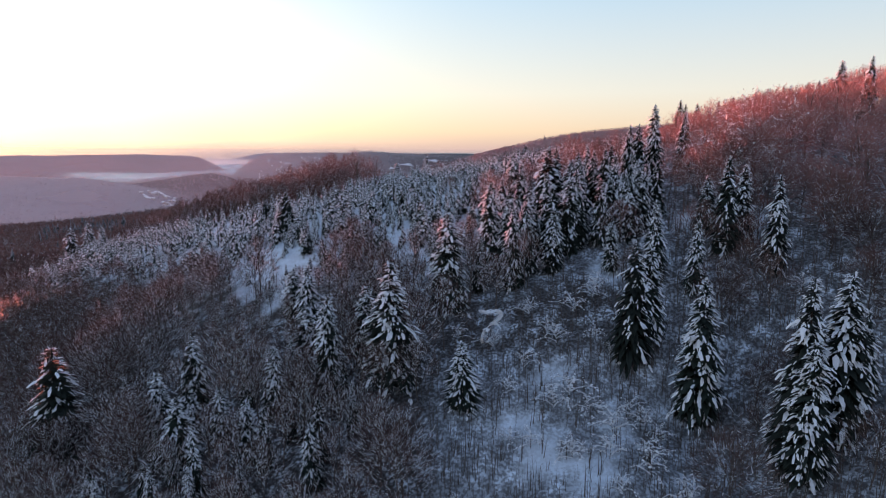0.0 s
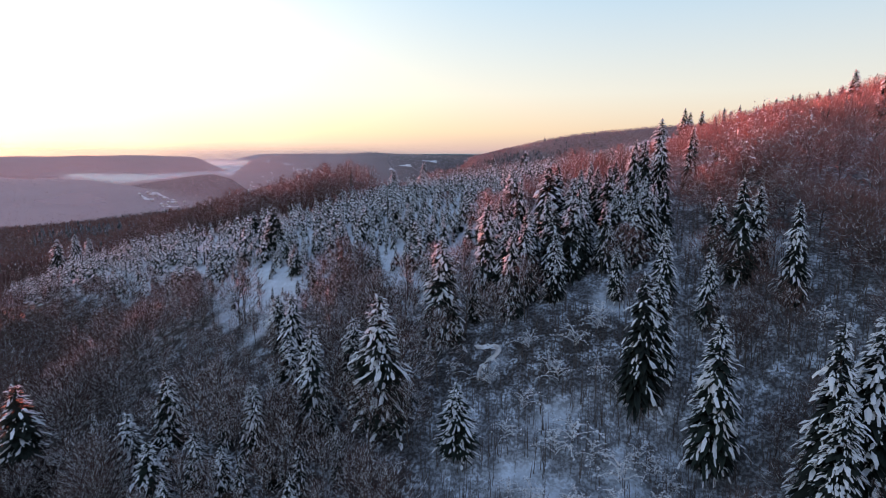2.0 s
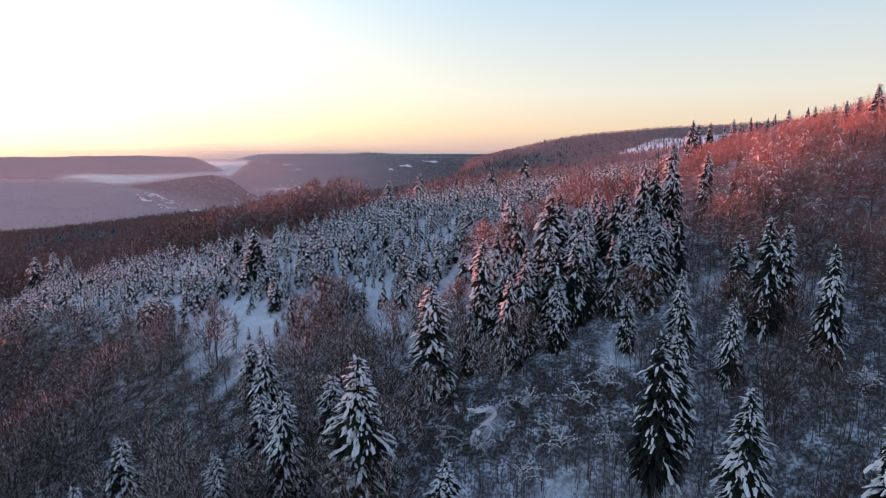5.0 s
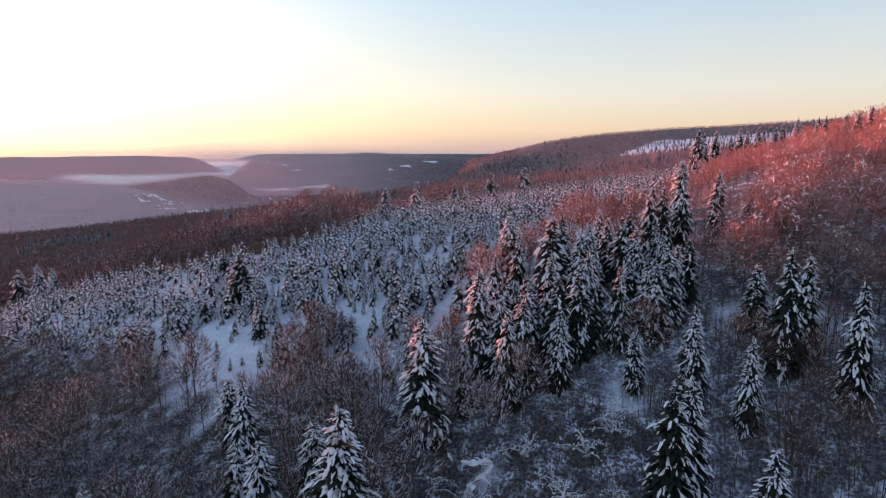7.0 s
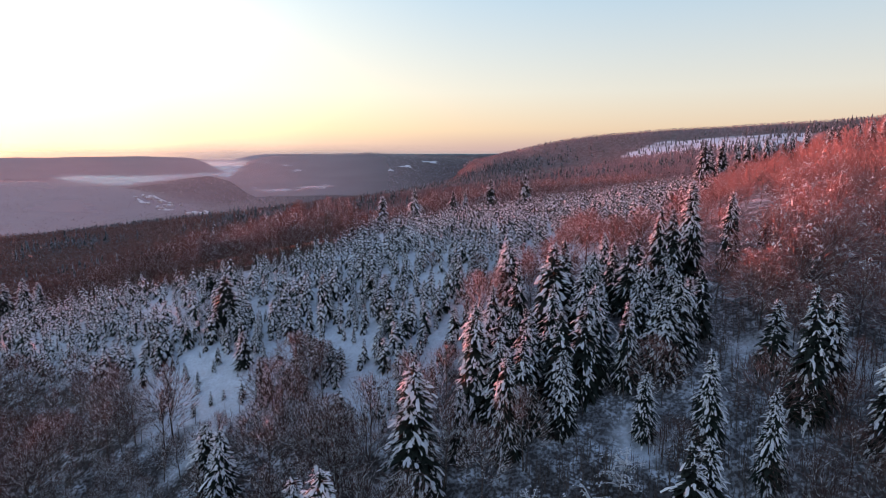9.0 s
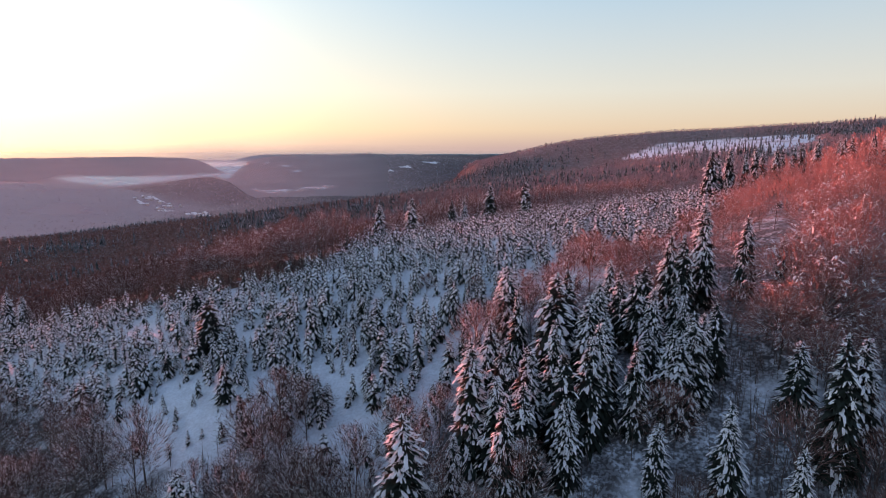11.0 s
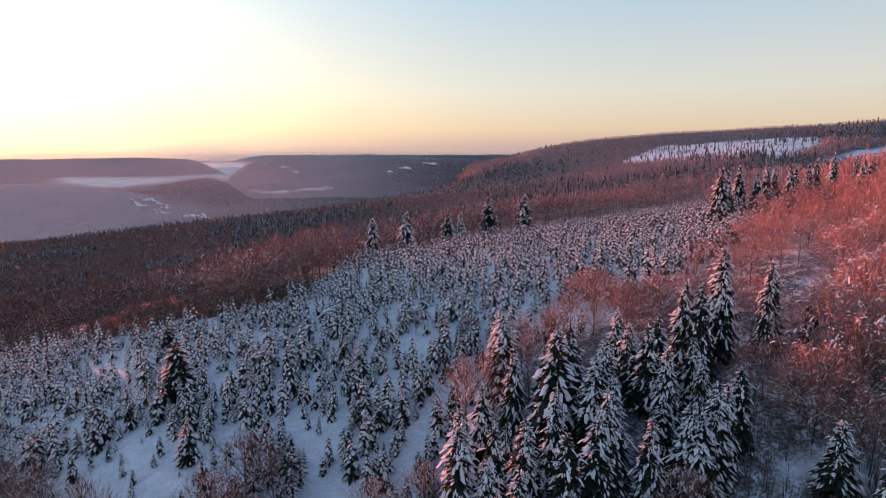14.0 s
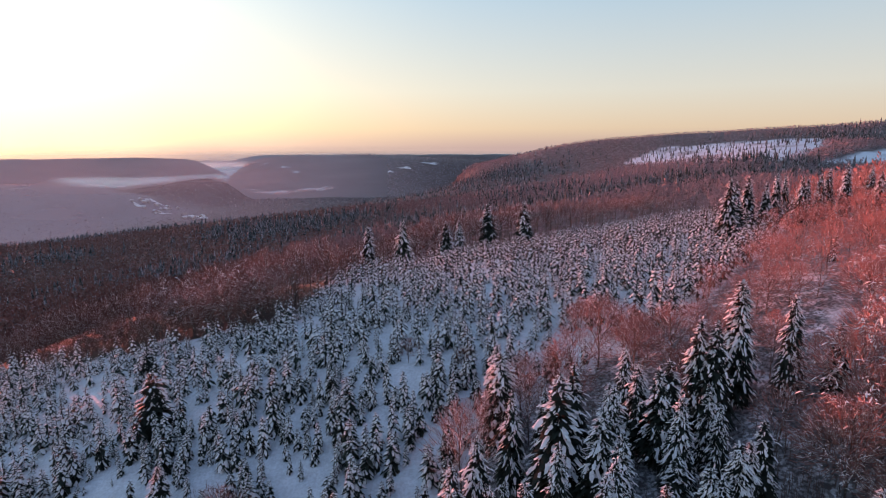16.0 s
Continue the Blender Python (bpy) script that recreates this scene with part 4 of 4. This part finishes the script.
stuff("brown_beech_wood", light_beech[2:], [GREYBARK, TWIG, SNOW], ["trunk", "crown", "snow_load"], [(x, y, h / 10.0, rng.uniform(0, 6.28), int(rng.integers(2))) for x, y, h in zip(wx, wy, wh)], "dense brown beech wood falling away towards the valley", "beech wood")

wx, wy = scatter(rng, -160, -34, 195, 256, 2.8)
edge = wy - np.interp(wx, [-160, -148, -122, -100, -62, -32], [244, 240, 225, 209, 199, 204])
ok = (edge > 0) & (edge < 13) & clear_of(wx, wy, standing, 2.5)
stuff("wood_edge_thicket", back_beech, [GREYBARK, TWIG, SNOW], ["trunk", "crown", "snow_load"], [(x, y, rng.uniform(0.3, 0.62), rng.uniform(0, 6.28), int(rng.integers(5))) for x, y in zip(wx[ok], wy[ok])], "low brown thicket along the edge of the beech wood", "thicket")

# ---- undergrowth ----
bush_shapes = [beech(np.random.default_rng(200 + k), 2.6, 0.8, 9, 2, 3, 0.95, 2.6, 0.05, "limbs", 0.8, 0, -12, 0.42, 3.4) for k in range(4)]
bush = Kind("snowy_bush", bush_shapes, 2.6, "low bare bush weighed down with snow", "bush", "snowy bushes in the ravine")
ux, uy = scatter(rng, -6, 62, 64, 110, 3.0)
ok = ~in_glade(ux, uy, 0.7) & (inside(RAVINE, ux, uy) | ((ux > 32) & (uy < 100))) & clear_of(ux, uy, standing, 2.0) & (rng.random(len(ux)) < 0.14)
for j, (x, y) in enumerate(zip(ux[ok], uy[ok])):
    bush.put(j, x, y, rng.uniform(1.4, 3.8), rng.uniform(0, 6.28), rng.uniform(1.0, 1.4))
for j, (x, y, h) in enumerate([(16.5, 83.5, 3.4), (19.0, 84.5, 3.8), (21.5, 82.5, 3.0), (13.0, 90.0, 3.2), (10.0, 86.5, 2.6), (24.5, 79.5, 3.6), (27.5, 82.0, 3.2), (8.5, 94.5, 2.8), (18.5, 93.0, 3.0), (22.0, 97.5, 3.4), (26.0, 100.0, 3.0), (15.0, 99.0, 2.8), (23.0, 75.5, 3.2), (18.0, 76.0, 3.0), (12.5, 78.0, 2.8), (28.0, 75.5, 3.4), (31.0, 79.0, 2.6)]):
    bush.put(j, x, y, h, rng.uniform(0, 6.28), 1.35, "broad bush bowed under clumps of snow")
stems = [beech(np.random.default_rng(220 + k), 4.0, 0.28, 2, 1, 3, 0.3, 1.3, 0.25) for k in range(6)]
vx, vy = scatter(rng, -105, 75, 62, 140, 2.35)
ok = in_view(vx, vy) & ~inside(PLANTATION, vx, vy) & (rng.random(len(vx)) < np.where(inside(RAVINE, vx, vy), 0.4, 0.6))
stuff("saplings", stems, [GREYBARK, TWIG, SNOW], ["trunk", "crown", "snow_load"], [(x, y, rng.uniform(0.5, 1.3), rng.uniform(0, 6.28), int(rng.integers(6))) for x, y in zip(vx[ok], vy[ok])], "thin bare saplings standing in the snow", "saplings")

def poles(rng, h, count):
    """A few straight bare stems standing close together."""
    p = np.stack([rng.normal(0, 0.5, count), rng.normal(0, 0.5, count), np.full(count, -0.4)], 1)
    q = p + np.stack([rng.normal(0, 0.05 * h, count), rng.normal(0, 0.05 * h, count), h * rng.uniform(0.5, 1.0, count)], 1)
    k = rng.integers(0, count, count * 4)
    f = rng.uniform(0.35, 0.95, (count * 4, 1))
    at = p[k] * (1 - f) + q[k] * f
    twig = blades(rng, at, at + np.stack([rng.normal(0, 0.3, len(k)), rng.normal(0, 0.3, len(k)), rng.uniform(0.2, 0.7, len(k))], 1), 0.02)
    return {"trunk": spikes(p, q, np.full(count, 0.075)), "crown": twig}


pole_shapes = [poles(np.random.default_rng(240 + k), 5.0, 3) for k in range(5)]
vx, vy = scatter(rng, -6, 66, 62, 128, 1.45)
ok = (inside(RAVINE, vx, vy) | ((vx > 30) & (vy < 106)) | (vx > 42)) & ~inside(SPRUCE_STAND, vx, vy) & (rng.random(len(vx)) < 0.8) & (rng.random(len(vx)) < np.where(in_glade(vx, vy), 0.3, 1.0))
stuff("straight_stems", pole_shapes, [GREYBARK, TWIG], ["trunk", "crown"], [(x, y, rng.uniform(0.5, 1.25), rng.uniform(0, 6.28), int(rng.integers(5))) for x, y in zip(vx[ok], vy[ok])], "thin straight bare stems rising from the snowy ravine", "saplings")

# ---- far woods ----
mid_beech = [tuft(np.random.default_rng(150 + k), 11.5, 3.9, 16, 0.5) for k in range(5)]
edge_beech = [tuft(np.random.default_rng(155 + k), 11.0, 3.2, 46, 0.14) for k in range(5)]
mid_spruce = [tiers(np.random.default_rng(160 + k), 13.0, 2.7, 4, 6) for k in range(5)]
far_spruce = [tiers(np.random.default_rng(170 + k), 13.0, 3.0, 2, 5) for k in range(4)]
far_beech = [tuft(np.random.default_rng(180 + k), 12.0, 4.4, 9, 0.9) for k in range(4)]

for tree in far_beech + mid_beech:
    tree["crown"][0][:, 2] -= 2.2
    tree["snow_load"][0][:, 2] -= 2.2


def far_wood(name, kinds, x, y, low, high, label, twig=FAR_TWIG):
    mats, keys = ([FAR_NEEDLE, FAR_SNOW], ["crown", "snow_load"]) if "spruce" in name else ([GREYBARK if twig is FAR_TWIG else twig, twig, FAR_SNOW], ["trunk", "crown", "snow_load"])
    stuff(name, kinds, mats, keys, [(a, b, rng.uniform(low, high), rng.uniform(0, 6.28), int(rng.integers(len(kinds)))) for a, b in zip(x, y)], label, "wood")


mx, my = scatter(rng, -720, 760, 260, 900, 7.3)
ok = in_view(mx, my, 0.86) & ~inside(PLANTATION, mx, my) & ~inside(TALL_WOOD, mx, my) & ~inside(NEAR_FIELD, mx, my) & ~inside(FAR_FIELD, mx, my) & ((my > 308) | (mx < -190) | (mx > 240)) & clear_of(mx, my, [(31, 363), (44.5, 324), (-24.4, 315), (-8.5, 305)], 8) & clear_of(mx, my, [(26, 350), (38, 312), (-22, 304), (-7, 295)], 7)
mx, my = mx[ok], my[ok]
patch = np.sin(mx / 43 + 1.3 * np.sin(my / 61)) + np.sin(my / 37 + 0.8) + rng.normal(0, 0.65, len(mx))
isb = np.where(mx > -40, (my + 14 * patch < 450 + 0.12 * mx) | ((my + 26 * patch > 600 + 0.12 * mx) & (patch < 1.5)), patch + 1.4 * smooth(-0.52, -0.38, mx / my) * smooth(330, 430, my) < 1.8)
fx, fy = scatter(rng, -420, -190, 290, 570, 5.5)  # closed canopy towards the valley
ok = (fx > -0.86 * fy) & ~inside(TALL_WOOD, fx, fy)
mx, my, isb = np.append(mx, fx[ok]), np.append(my, fy[ok]), np.append(isb, np.ones(ok.sum(), bool))
rim = isb & (my < 470) & (mx > -150)
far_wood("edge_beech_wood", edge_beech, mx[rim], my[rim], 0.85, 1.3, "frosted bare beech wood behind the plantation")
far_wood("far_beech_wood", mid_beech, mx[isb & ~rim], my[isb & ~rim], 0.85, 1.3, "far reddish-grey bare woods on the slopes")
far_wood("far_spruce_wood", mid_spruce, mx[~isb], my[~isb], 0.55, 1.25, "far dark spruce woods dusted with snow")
mx, my = scatter(rng, -1350, 1400, 880, 1500, 9.0)
ok = in_view(mx, my, 0.8) & (rng.random(len(mx)) < np.where(mx > 0, 1.0, 0.75)) & ~inside(FAR_FIELD, mx, my) & ((mx > -60) | (my < 1060))
fx, fy = scatter(rng, 0, 150, 1080, 1430, 6.0)  # the wooded end of the hill
mx, my = np.concatenate([mx[ok], fx]), np.concatenate([my[ok], fy])
isb = np.sin(mx / 91 + 1.3 * np.sin(my / 120)) + np.sin(my / 77 + 0.8) + rng.normal(0, 0.5, len(mx)) < np.where(mx > -60, 1.25, 0.9)
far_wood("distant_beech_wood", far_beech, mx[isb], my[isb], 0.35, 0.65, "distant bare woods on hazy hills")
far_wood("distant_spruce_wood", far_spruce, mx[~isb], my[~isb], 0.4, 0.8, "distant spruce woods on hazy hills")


mx, my = scatter(rng, -2900, 500, 1250, 3600, 19.0)
ok = (np.abs(mx) < 0.86 * my) & (mx < 0.06 * my) & (rng.random(len(mx)) < 0.8)
for cx, cy, ca, cb in MEADOWS:
    ok &= ((mx - cx) / ca) ** 2 + ((my - cy) / cb) ** 2 > 1
isb = rng.random(len(mx)) < np.where((mx < -650) & (my < 2350), 1.0, 0.8)
far_wood("valley_beech_wood", [tuft(np.random.default_rng(190 + k), 9.0, 4.6, 5, 1.3) for k in range(4)], mx[ok & isb], my[ok & isb], 0.7, 1.3, "remote frosted woods on the far hills, haze put into their colour", HAZE_TWIG)
far_wood("valley_spruce_wood", [tiers(np.random.default_rng(195 + k), 10.0, 3.2, 1, 4) for k in range(3)], mx[ok & ~isb], my[ok & ~isb], 0.5, 1.1, "remote spruce woods on the far hills")
mx, my = scatter(rng, 285, 580, 690, 1090, 12.0)
ok = inside(FAR_FIELD, mx, my) & (rng.random(len(mx)) < 0.62 + 0.36 * smooth(0.50, 0.40, mx / my))
far_wood("lone_spruce_wood", mid_spruce, mx[ok], my[ok], 0.2, 0.75, "scattered spruces on an open snowfield")


# ---- mist in the valleys ----
def mist_material(name, dense, tint, even, veil, deep=False):
    m = bpy.data.materials.new(name)
    m.use_nodes = True
    n, l = m.node_tree.nodes, m.node_tree.links
    n.clear()
    out, mix, clear, glow = n.new("ShaderNodeOutputMaterial"), n.new("ShaderNodeMixShader"), n.new("ShaderNodeBsdfTransparent"), n.new("ShaderNodeMixShader")
    through_it, off_it = n.new("ShaderNodeBsdfTranslucent"), n.new("ShaderNodeBsdfDiffuse")
    for b in (through_it, off_it):
        b.inputs["Color"].default_value = (*tint, 1)
    if deep:  # fog scatters both ways, summed to brighten it; tint offsets the red sun
        through_it.inputs["Color"].default_value = (0.44, 0.98, 1.0, 1)
        glow = n.new("ShaderNodeAddShader")
        l.new(through_it.outputs[0], glow.inputs[0])
        l.new(off_it.outputs[0], glow.inputs[1])
    else:
        glow.inputs[0].default_value = veil
        l.new(through_it.outputs[0], glow.inputs[1])
        l.new(off_it.outputs[0], glow.inputs[2])
    att, geo, noi, mr, mul = n.new("ShaderNodeAttribute"), n.new("ShaderNodeNewGeometry"), n.new("ShaderNodeTexNoise"), n.new("ShaderNodeMapRange"), n.new("ShaderNodeMath")
    att.attribute_name = "thickness"
    noi.inputs["Scale"].default_value, noi.inputs["Detail"].default_value = 0.004, 5.0
    lie = n.new("ShaderNodeMapping")
    lie.inputs["Scale"].default_value = (1.0, 1.0, 9.0)
    l.new(geo.outputs["Position"], lie.inputs["Vector"])
    l.new(lie.outputs[0], noi.inputs["Vector"])
    mr.inputs[1].default_value, mr.inputs[2].default_value, mr.inputs[3].default_value, mr.inputs[4].default_value = 0.3, 0.65, even * dense, dense
    l.new(noi.outputs[0], mr.inputs[0])
    mul.operation = "MULTIPLY"
    l.new(mr.outputs[0], mul.inputs[0])
    l.new(att.outputs["Fac"], mul.inputs[1])
    l.new(mul.outputs[0], mix.inputs[0])
    l.new(clear.outputs[0], mix.inputs[1])
    l.new(glow.outputs[0], mix.inputs[2])
    l.new(mix.outputs[0], out.inputs[0])
    return m


def mist_bank(name, a0, a1, r0, r1, z0, z1, mat, label, rise=0.3, fall=0.34, wave=1.0, ends=0.22):
    """A soft sheet of mist that rises from distance r0, height z0, to r1, z1, between two bearings (degrees), thinning out towards its edges."""
    na, nr = 60, 14
    A, T = np.meshgrid(np.linspace(radians(a0), radians(a1), na), np.linspace(0, 1, nr))
    A, T = A.ravel(), T.ravel()
    R, Z = r0 + (r1 - r0) * T, z0 + (z1 - z0) * T
    bow = 1 + wave * (0.03 * np.sin(A * 21 + 2 * T) + 0.015 * np.sin(A * 47))
    co = np.stack([np.sin(A) * R * bow, np.cos(A) * R * bow, Z + wave * (z1 - z0) * 0.12 * np.sin(A * 33 + T)], 1)
    i = (np.arange(nr - 1)[:, None] * na + np.arange(na - 1)[None]).ravel()
    me = bpy.data.meshes.new(name)
    me.from_pydata(co.tolist(), [], np.stack([i, i + 1, i + na + 1, i + na], 1).tolist())
    u = (A - radians(a0)) / radians(a1 - a0)
    dens = smooth(0, ends, u) * smooth(1, 1 - ends, u) * smooth(0, rise, T) * smooth(1, fall, T)
    me.attributes.new("thickness", "FLOAT", "POINT").data.foreach_set("value", dens.astype(np.float32))
    me.polygons.foreach_set("use_smooth", np.ones(len(i), bool))
    me.materials.append(mat)
    return tagged(new(name, me), label, "mist", kind="stuff")


MIST_THIN = mist_material("thin_haze", 0.28, (0.96, 0.82, 0.87), 0.75, 0.9)
MIST_FAR = mist_material("far_haze", 0.48, (0.97, 0.80, 0.84), 0.9, 1.0)
MIST_PALE = mist_material("pale_haze", 0.34, (0.22, 0.76, 0.95), 0.9, 1.0)
MIST_THICK = mist_material("thick_mist", 1.0, (0.95, 0.97, 0.97), 0.8, 0.25, True)
# upright sheets added for distance haze, its pink and mauve in their tint
mist_bank("valley_haze", -62, -6, 1180, 1260, -260, 60, MIST_THIN, "thin sheet for the haze over the wooded valley, tinted pink", 0.2, 0.72, 0.3)
mist_bank("far_haze", -62, 3, 2780, 2820, -240, 40, MIST_FAR, "pale mauve sheet for the haze in front of the far plateau", 0.12, 0.78, 0.0)
mist_bank("horizon_haze", -28, 14, 4560, 4570, -190, 10, MIST_PALE, "pinkish haze over the remote plain", 0.1, 0.8, 0.0)
mist_bank("fog_bank", -33.5, -17.6, 3330, 3400, -184, -106, MIST_THICK, "low white fog filling the far valley", 0.45, 0.8, 0.3, 0.14)
mist_bank("fog_plume", -22.2, -17.4, 4200, 4260, -190, -52, MIST_THICK, "pale fog rising between the far ridges", 0.14, 0.72, 0.6, 0.1)


# ---- villages ----
def gable(w, d, h, ridge):
    """Roof slabs over a house w wide, d deep, eaves at h."""
    e, t = 0.5, 0.35
    x, y = w / 2 + e, d / 2 + e
    lo = h - e * ridge / (w / 2)
    v = np.array([(-x, -y, lo), (0, -y, h + ridge), (x, -y, lo), (-x, y, lo), (0, y, h + ridge), (x, y, lo)] + [(-x, -y, lo + t), (0, -y, h + ridge + t), (x, -y, lo + t), (-x, y, lo + t), (0, y, h + ridge + t), (x, y, lo + t)])
    q = [(0, 1, 4, 3), (1, 2, 5, 4), (6, 9, 10, 7), (7, 10, 11, 8), (0, 3, 9, 6), (2, 8, 11, 5), (0, 6, 7, 1), (1, 7, 8, 2), (3, 4, 10, 9), (4, 5, 11, 10)]
    return v, np.array([t3 for a, b, c, d4 in q for t3 in ((a, b, c), (a, c, d4))])


def box(x0, x1, y0, y1, z0, z1):
    v = np.array([(x, y, z) for z in (z0, z1) for x, y in ((x0, y0), (x1, y0), (x1, y1), (x0, y1))])
    q = [(0, 3, 2, 1), (4, 5, 6, 7), (0, 1, 5, 4), (1, 2, 6, 5), (2, 3, 7, 6), (3, 0, 4, 7)]
    return v, np.array([t3 for a, b, c, d in q for t3 in ((a, b, c), (a, c, d))])


def gabled_walls(w, d, h, ridge):
    x, y = w / 2, d / 2
    v = np.array([(-x, -y, -3), (x, -y, -3), (x, y, -3), (-x, y, -3), (-x, -y, h), (x, -y, h), (x, y, h), (-x, y, h), (0, -y, h + ridge), (0, y, h + ridge)])
    return v, np.array([(0, 1, 5), (0, 5, 4), (1, 2, 6), (1, 6, 5), (2, 3, 7), (2, 7, 6), (3, 0, 4), (3, 4, 7), (4, 5, 8), (6, 7, 9), (0, 2, 1), (0, 3, 2)])


def house(w, d, h, ridge):
    ob = tagged(new("house"), "small plastered house with a snow-covered gable roof", "house", "houses of the valley villages")
    part("wall", gabled_walls(w, d, h, ridge), WALL, ob)
    part("roof", gable(w, d, h, ridge), SNOW, ob, "roof under thick snow")
    part("chimney", box(w * 0.15, w * 0.15 + 0.8, -0.4, 0.4, h + ridge * 0.4, h + ridge + 1.0), GREYBARK, ob)
    for k in range(3):
        x = -w / 2 + w * (k + 0.5) / 3
        part("window", box(x - 0.6, x + 0.6, -d / 2 - 0.05, -d / 2 + 0.1, h * 0.45, h * 0.45 + 1.4), PANE, ob)
    return ob


first = house(12, 16, 6, 4.5)
first.matrix_basis = placed(-960, 2060, 1, 0.4, 0)
homes = [(rng.uniform(-1045, -935), rng.uniform(2020, 2170)) for k in range(15)] + [(rng.uniform(-835, -750), rng.uniform(1945, 1995)) for k in range(9)] + [(x, 2830 + 0.28 * (x + 880) + rng.uniform(-18, 18)) for x in np.linspace(-885, -535, 34) + rng.uniform(-6, 6, 34)]
for x, y in homes:
    copy_thing(first, placed(x, y, rng.uniform(0.6, 1.1), rng.uniform(0, 3.14), 0))


# ---- a bowed sapling under snow in the ravine ----
def bowed_sapling():
    ob = tagged(new("bowed_sapling"), "slender sapling bent double under a thick roll of snow", "sapling")
    bends = [(-0.9, 0.3, -0.3), (-0.9, 0.0, 1.4), (0.0, -0.1, 2.7), (1.5, 0.2, 3.7), (1.9, 0.3, 4.6), (1.1, 0.2, 5.1), (-0.4, 0.0, 4.9), (-1.9, -0.2, 5.3)]
    path = []
    for k in range(len(bends) - 1):
        b0, b1, b2, b3 = (np.array(bends[min(max(j, 0), len(bends) - 1)]) for j in (k - 1, k, k + 1, k + 2))
        for u in (0.0, 0.25, 0.5, 0.75):
            path.append(b1 + 0.5 * u * (b2 - b0 + u * (2 * b0 - 5 * b1 + 4 * b2 - b3 + u * (3 * (b1 - b2) + b3 - b0))))
    path = np.array(path)
    n = len(path) - 1
    thick = np.linspace(0.11, 0.04, n + 1)
    part("stem", tubes(path[:-1], path[1:], thick[:-1], thick[1:]), GREYBARK, ob)
    r = np.random.default_rng(5)
    fat = 0.30 + 0.16 * np.sin(np.linspace(0, 17, n + 1)) * np.sin(np.linspace(0, 5, n + 1)) + r.uniform(-0.05, 0.05, n + 1)
    fat[:4] *= np.array([0.5, 0.7, 0.9, 1.0])
    fat[-1] = 0.05
    on = r.integers(4, n, 30)
    lumps = pillows(path[on] + r.normal(0, 0.12, (30, 3)), unit(r.normal(0, 1, (30, 3)) * np.array([1, 1, 0.3])), r.uniform(0.4, 1.3, 30), r.uniform(0.3, 0.8, 30), np.full(30, 0.3), r.uniform(0.1, 0.3, 30))
    snow = part("snow_load", joined(tubes(path[:-1] + UP * 0.1, path[1:] + UP * 0.1, fat[:-1], fat[1:]), lumps), SNOW, ob, "thick white roll of snow")
    tagged(snow, kind="stuff")
    k = r.integers(2, n, 40)
    tips = path[k] + np.stack([r.normal(0, 0.7, 40), r.normal(0, 0.7, 40), r.uniform(-1.0, 0.2, 40)], 1)
    tagged(part("twigs", blades(r, path[k], tips, 0.035), TWIG, ob), kind="stuff")
    ob.matrix_basis = placed(7.7, 95.3, 1.1, 0.0, 0.1)


bowed_sapling()
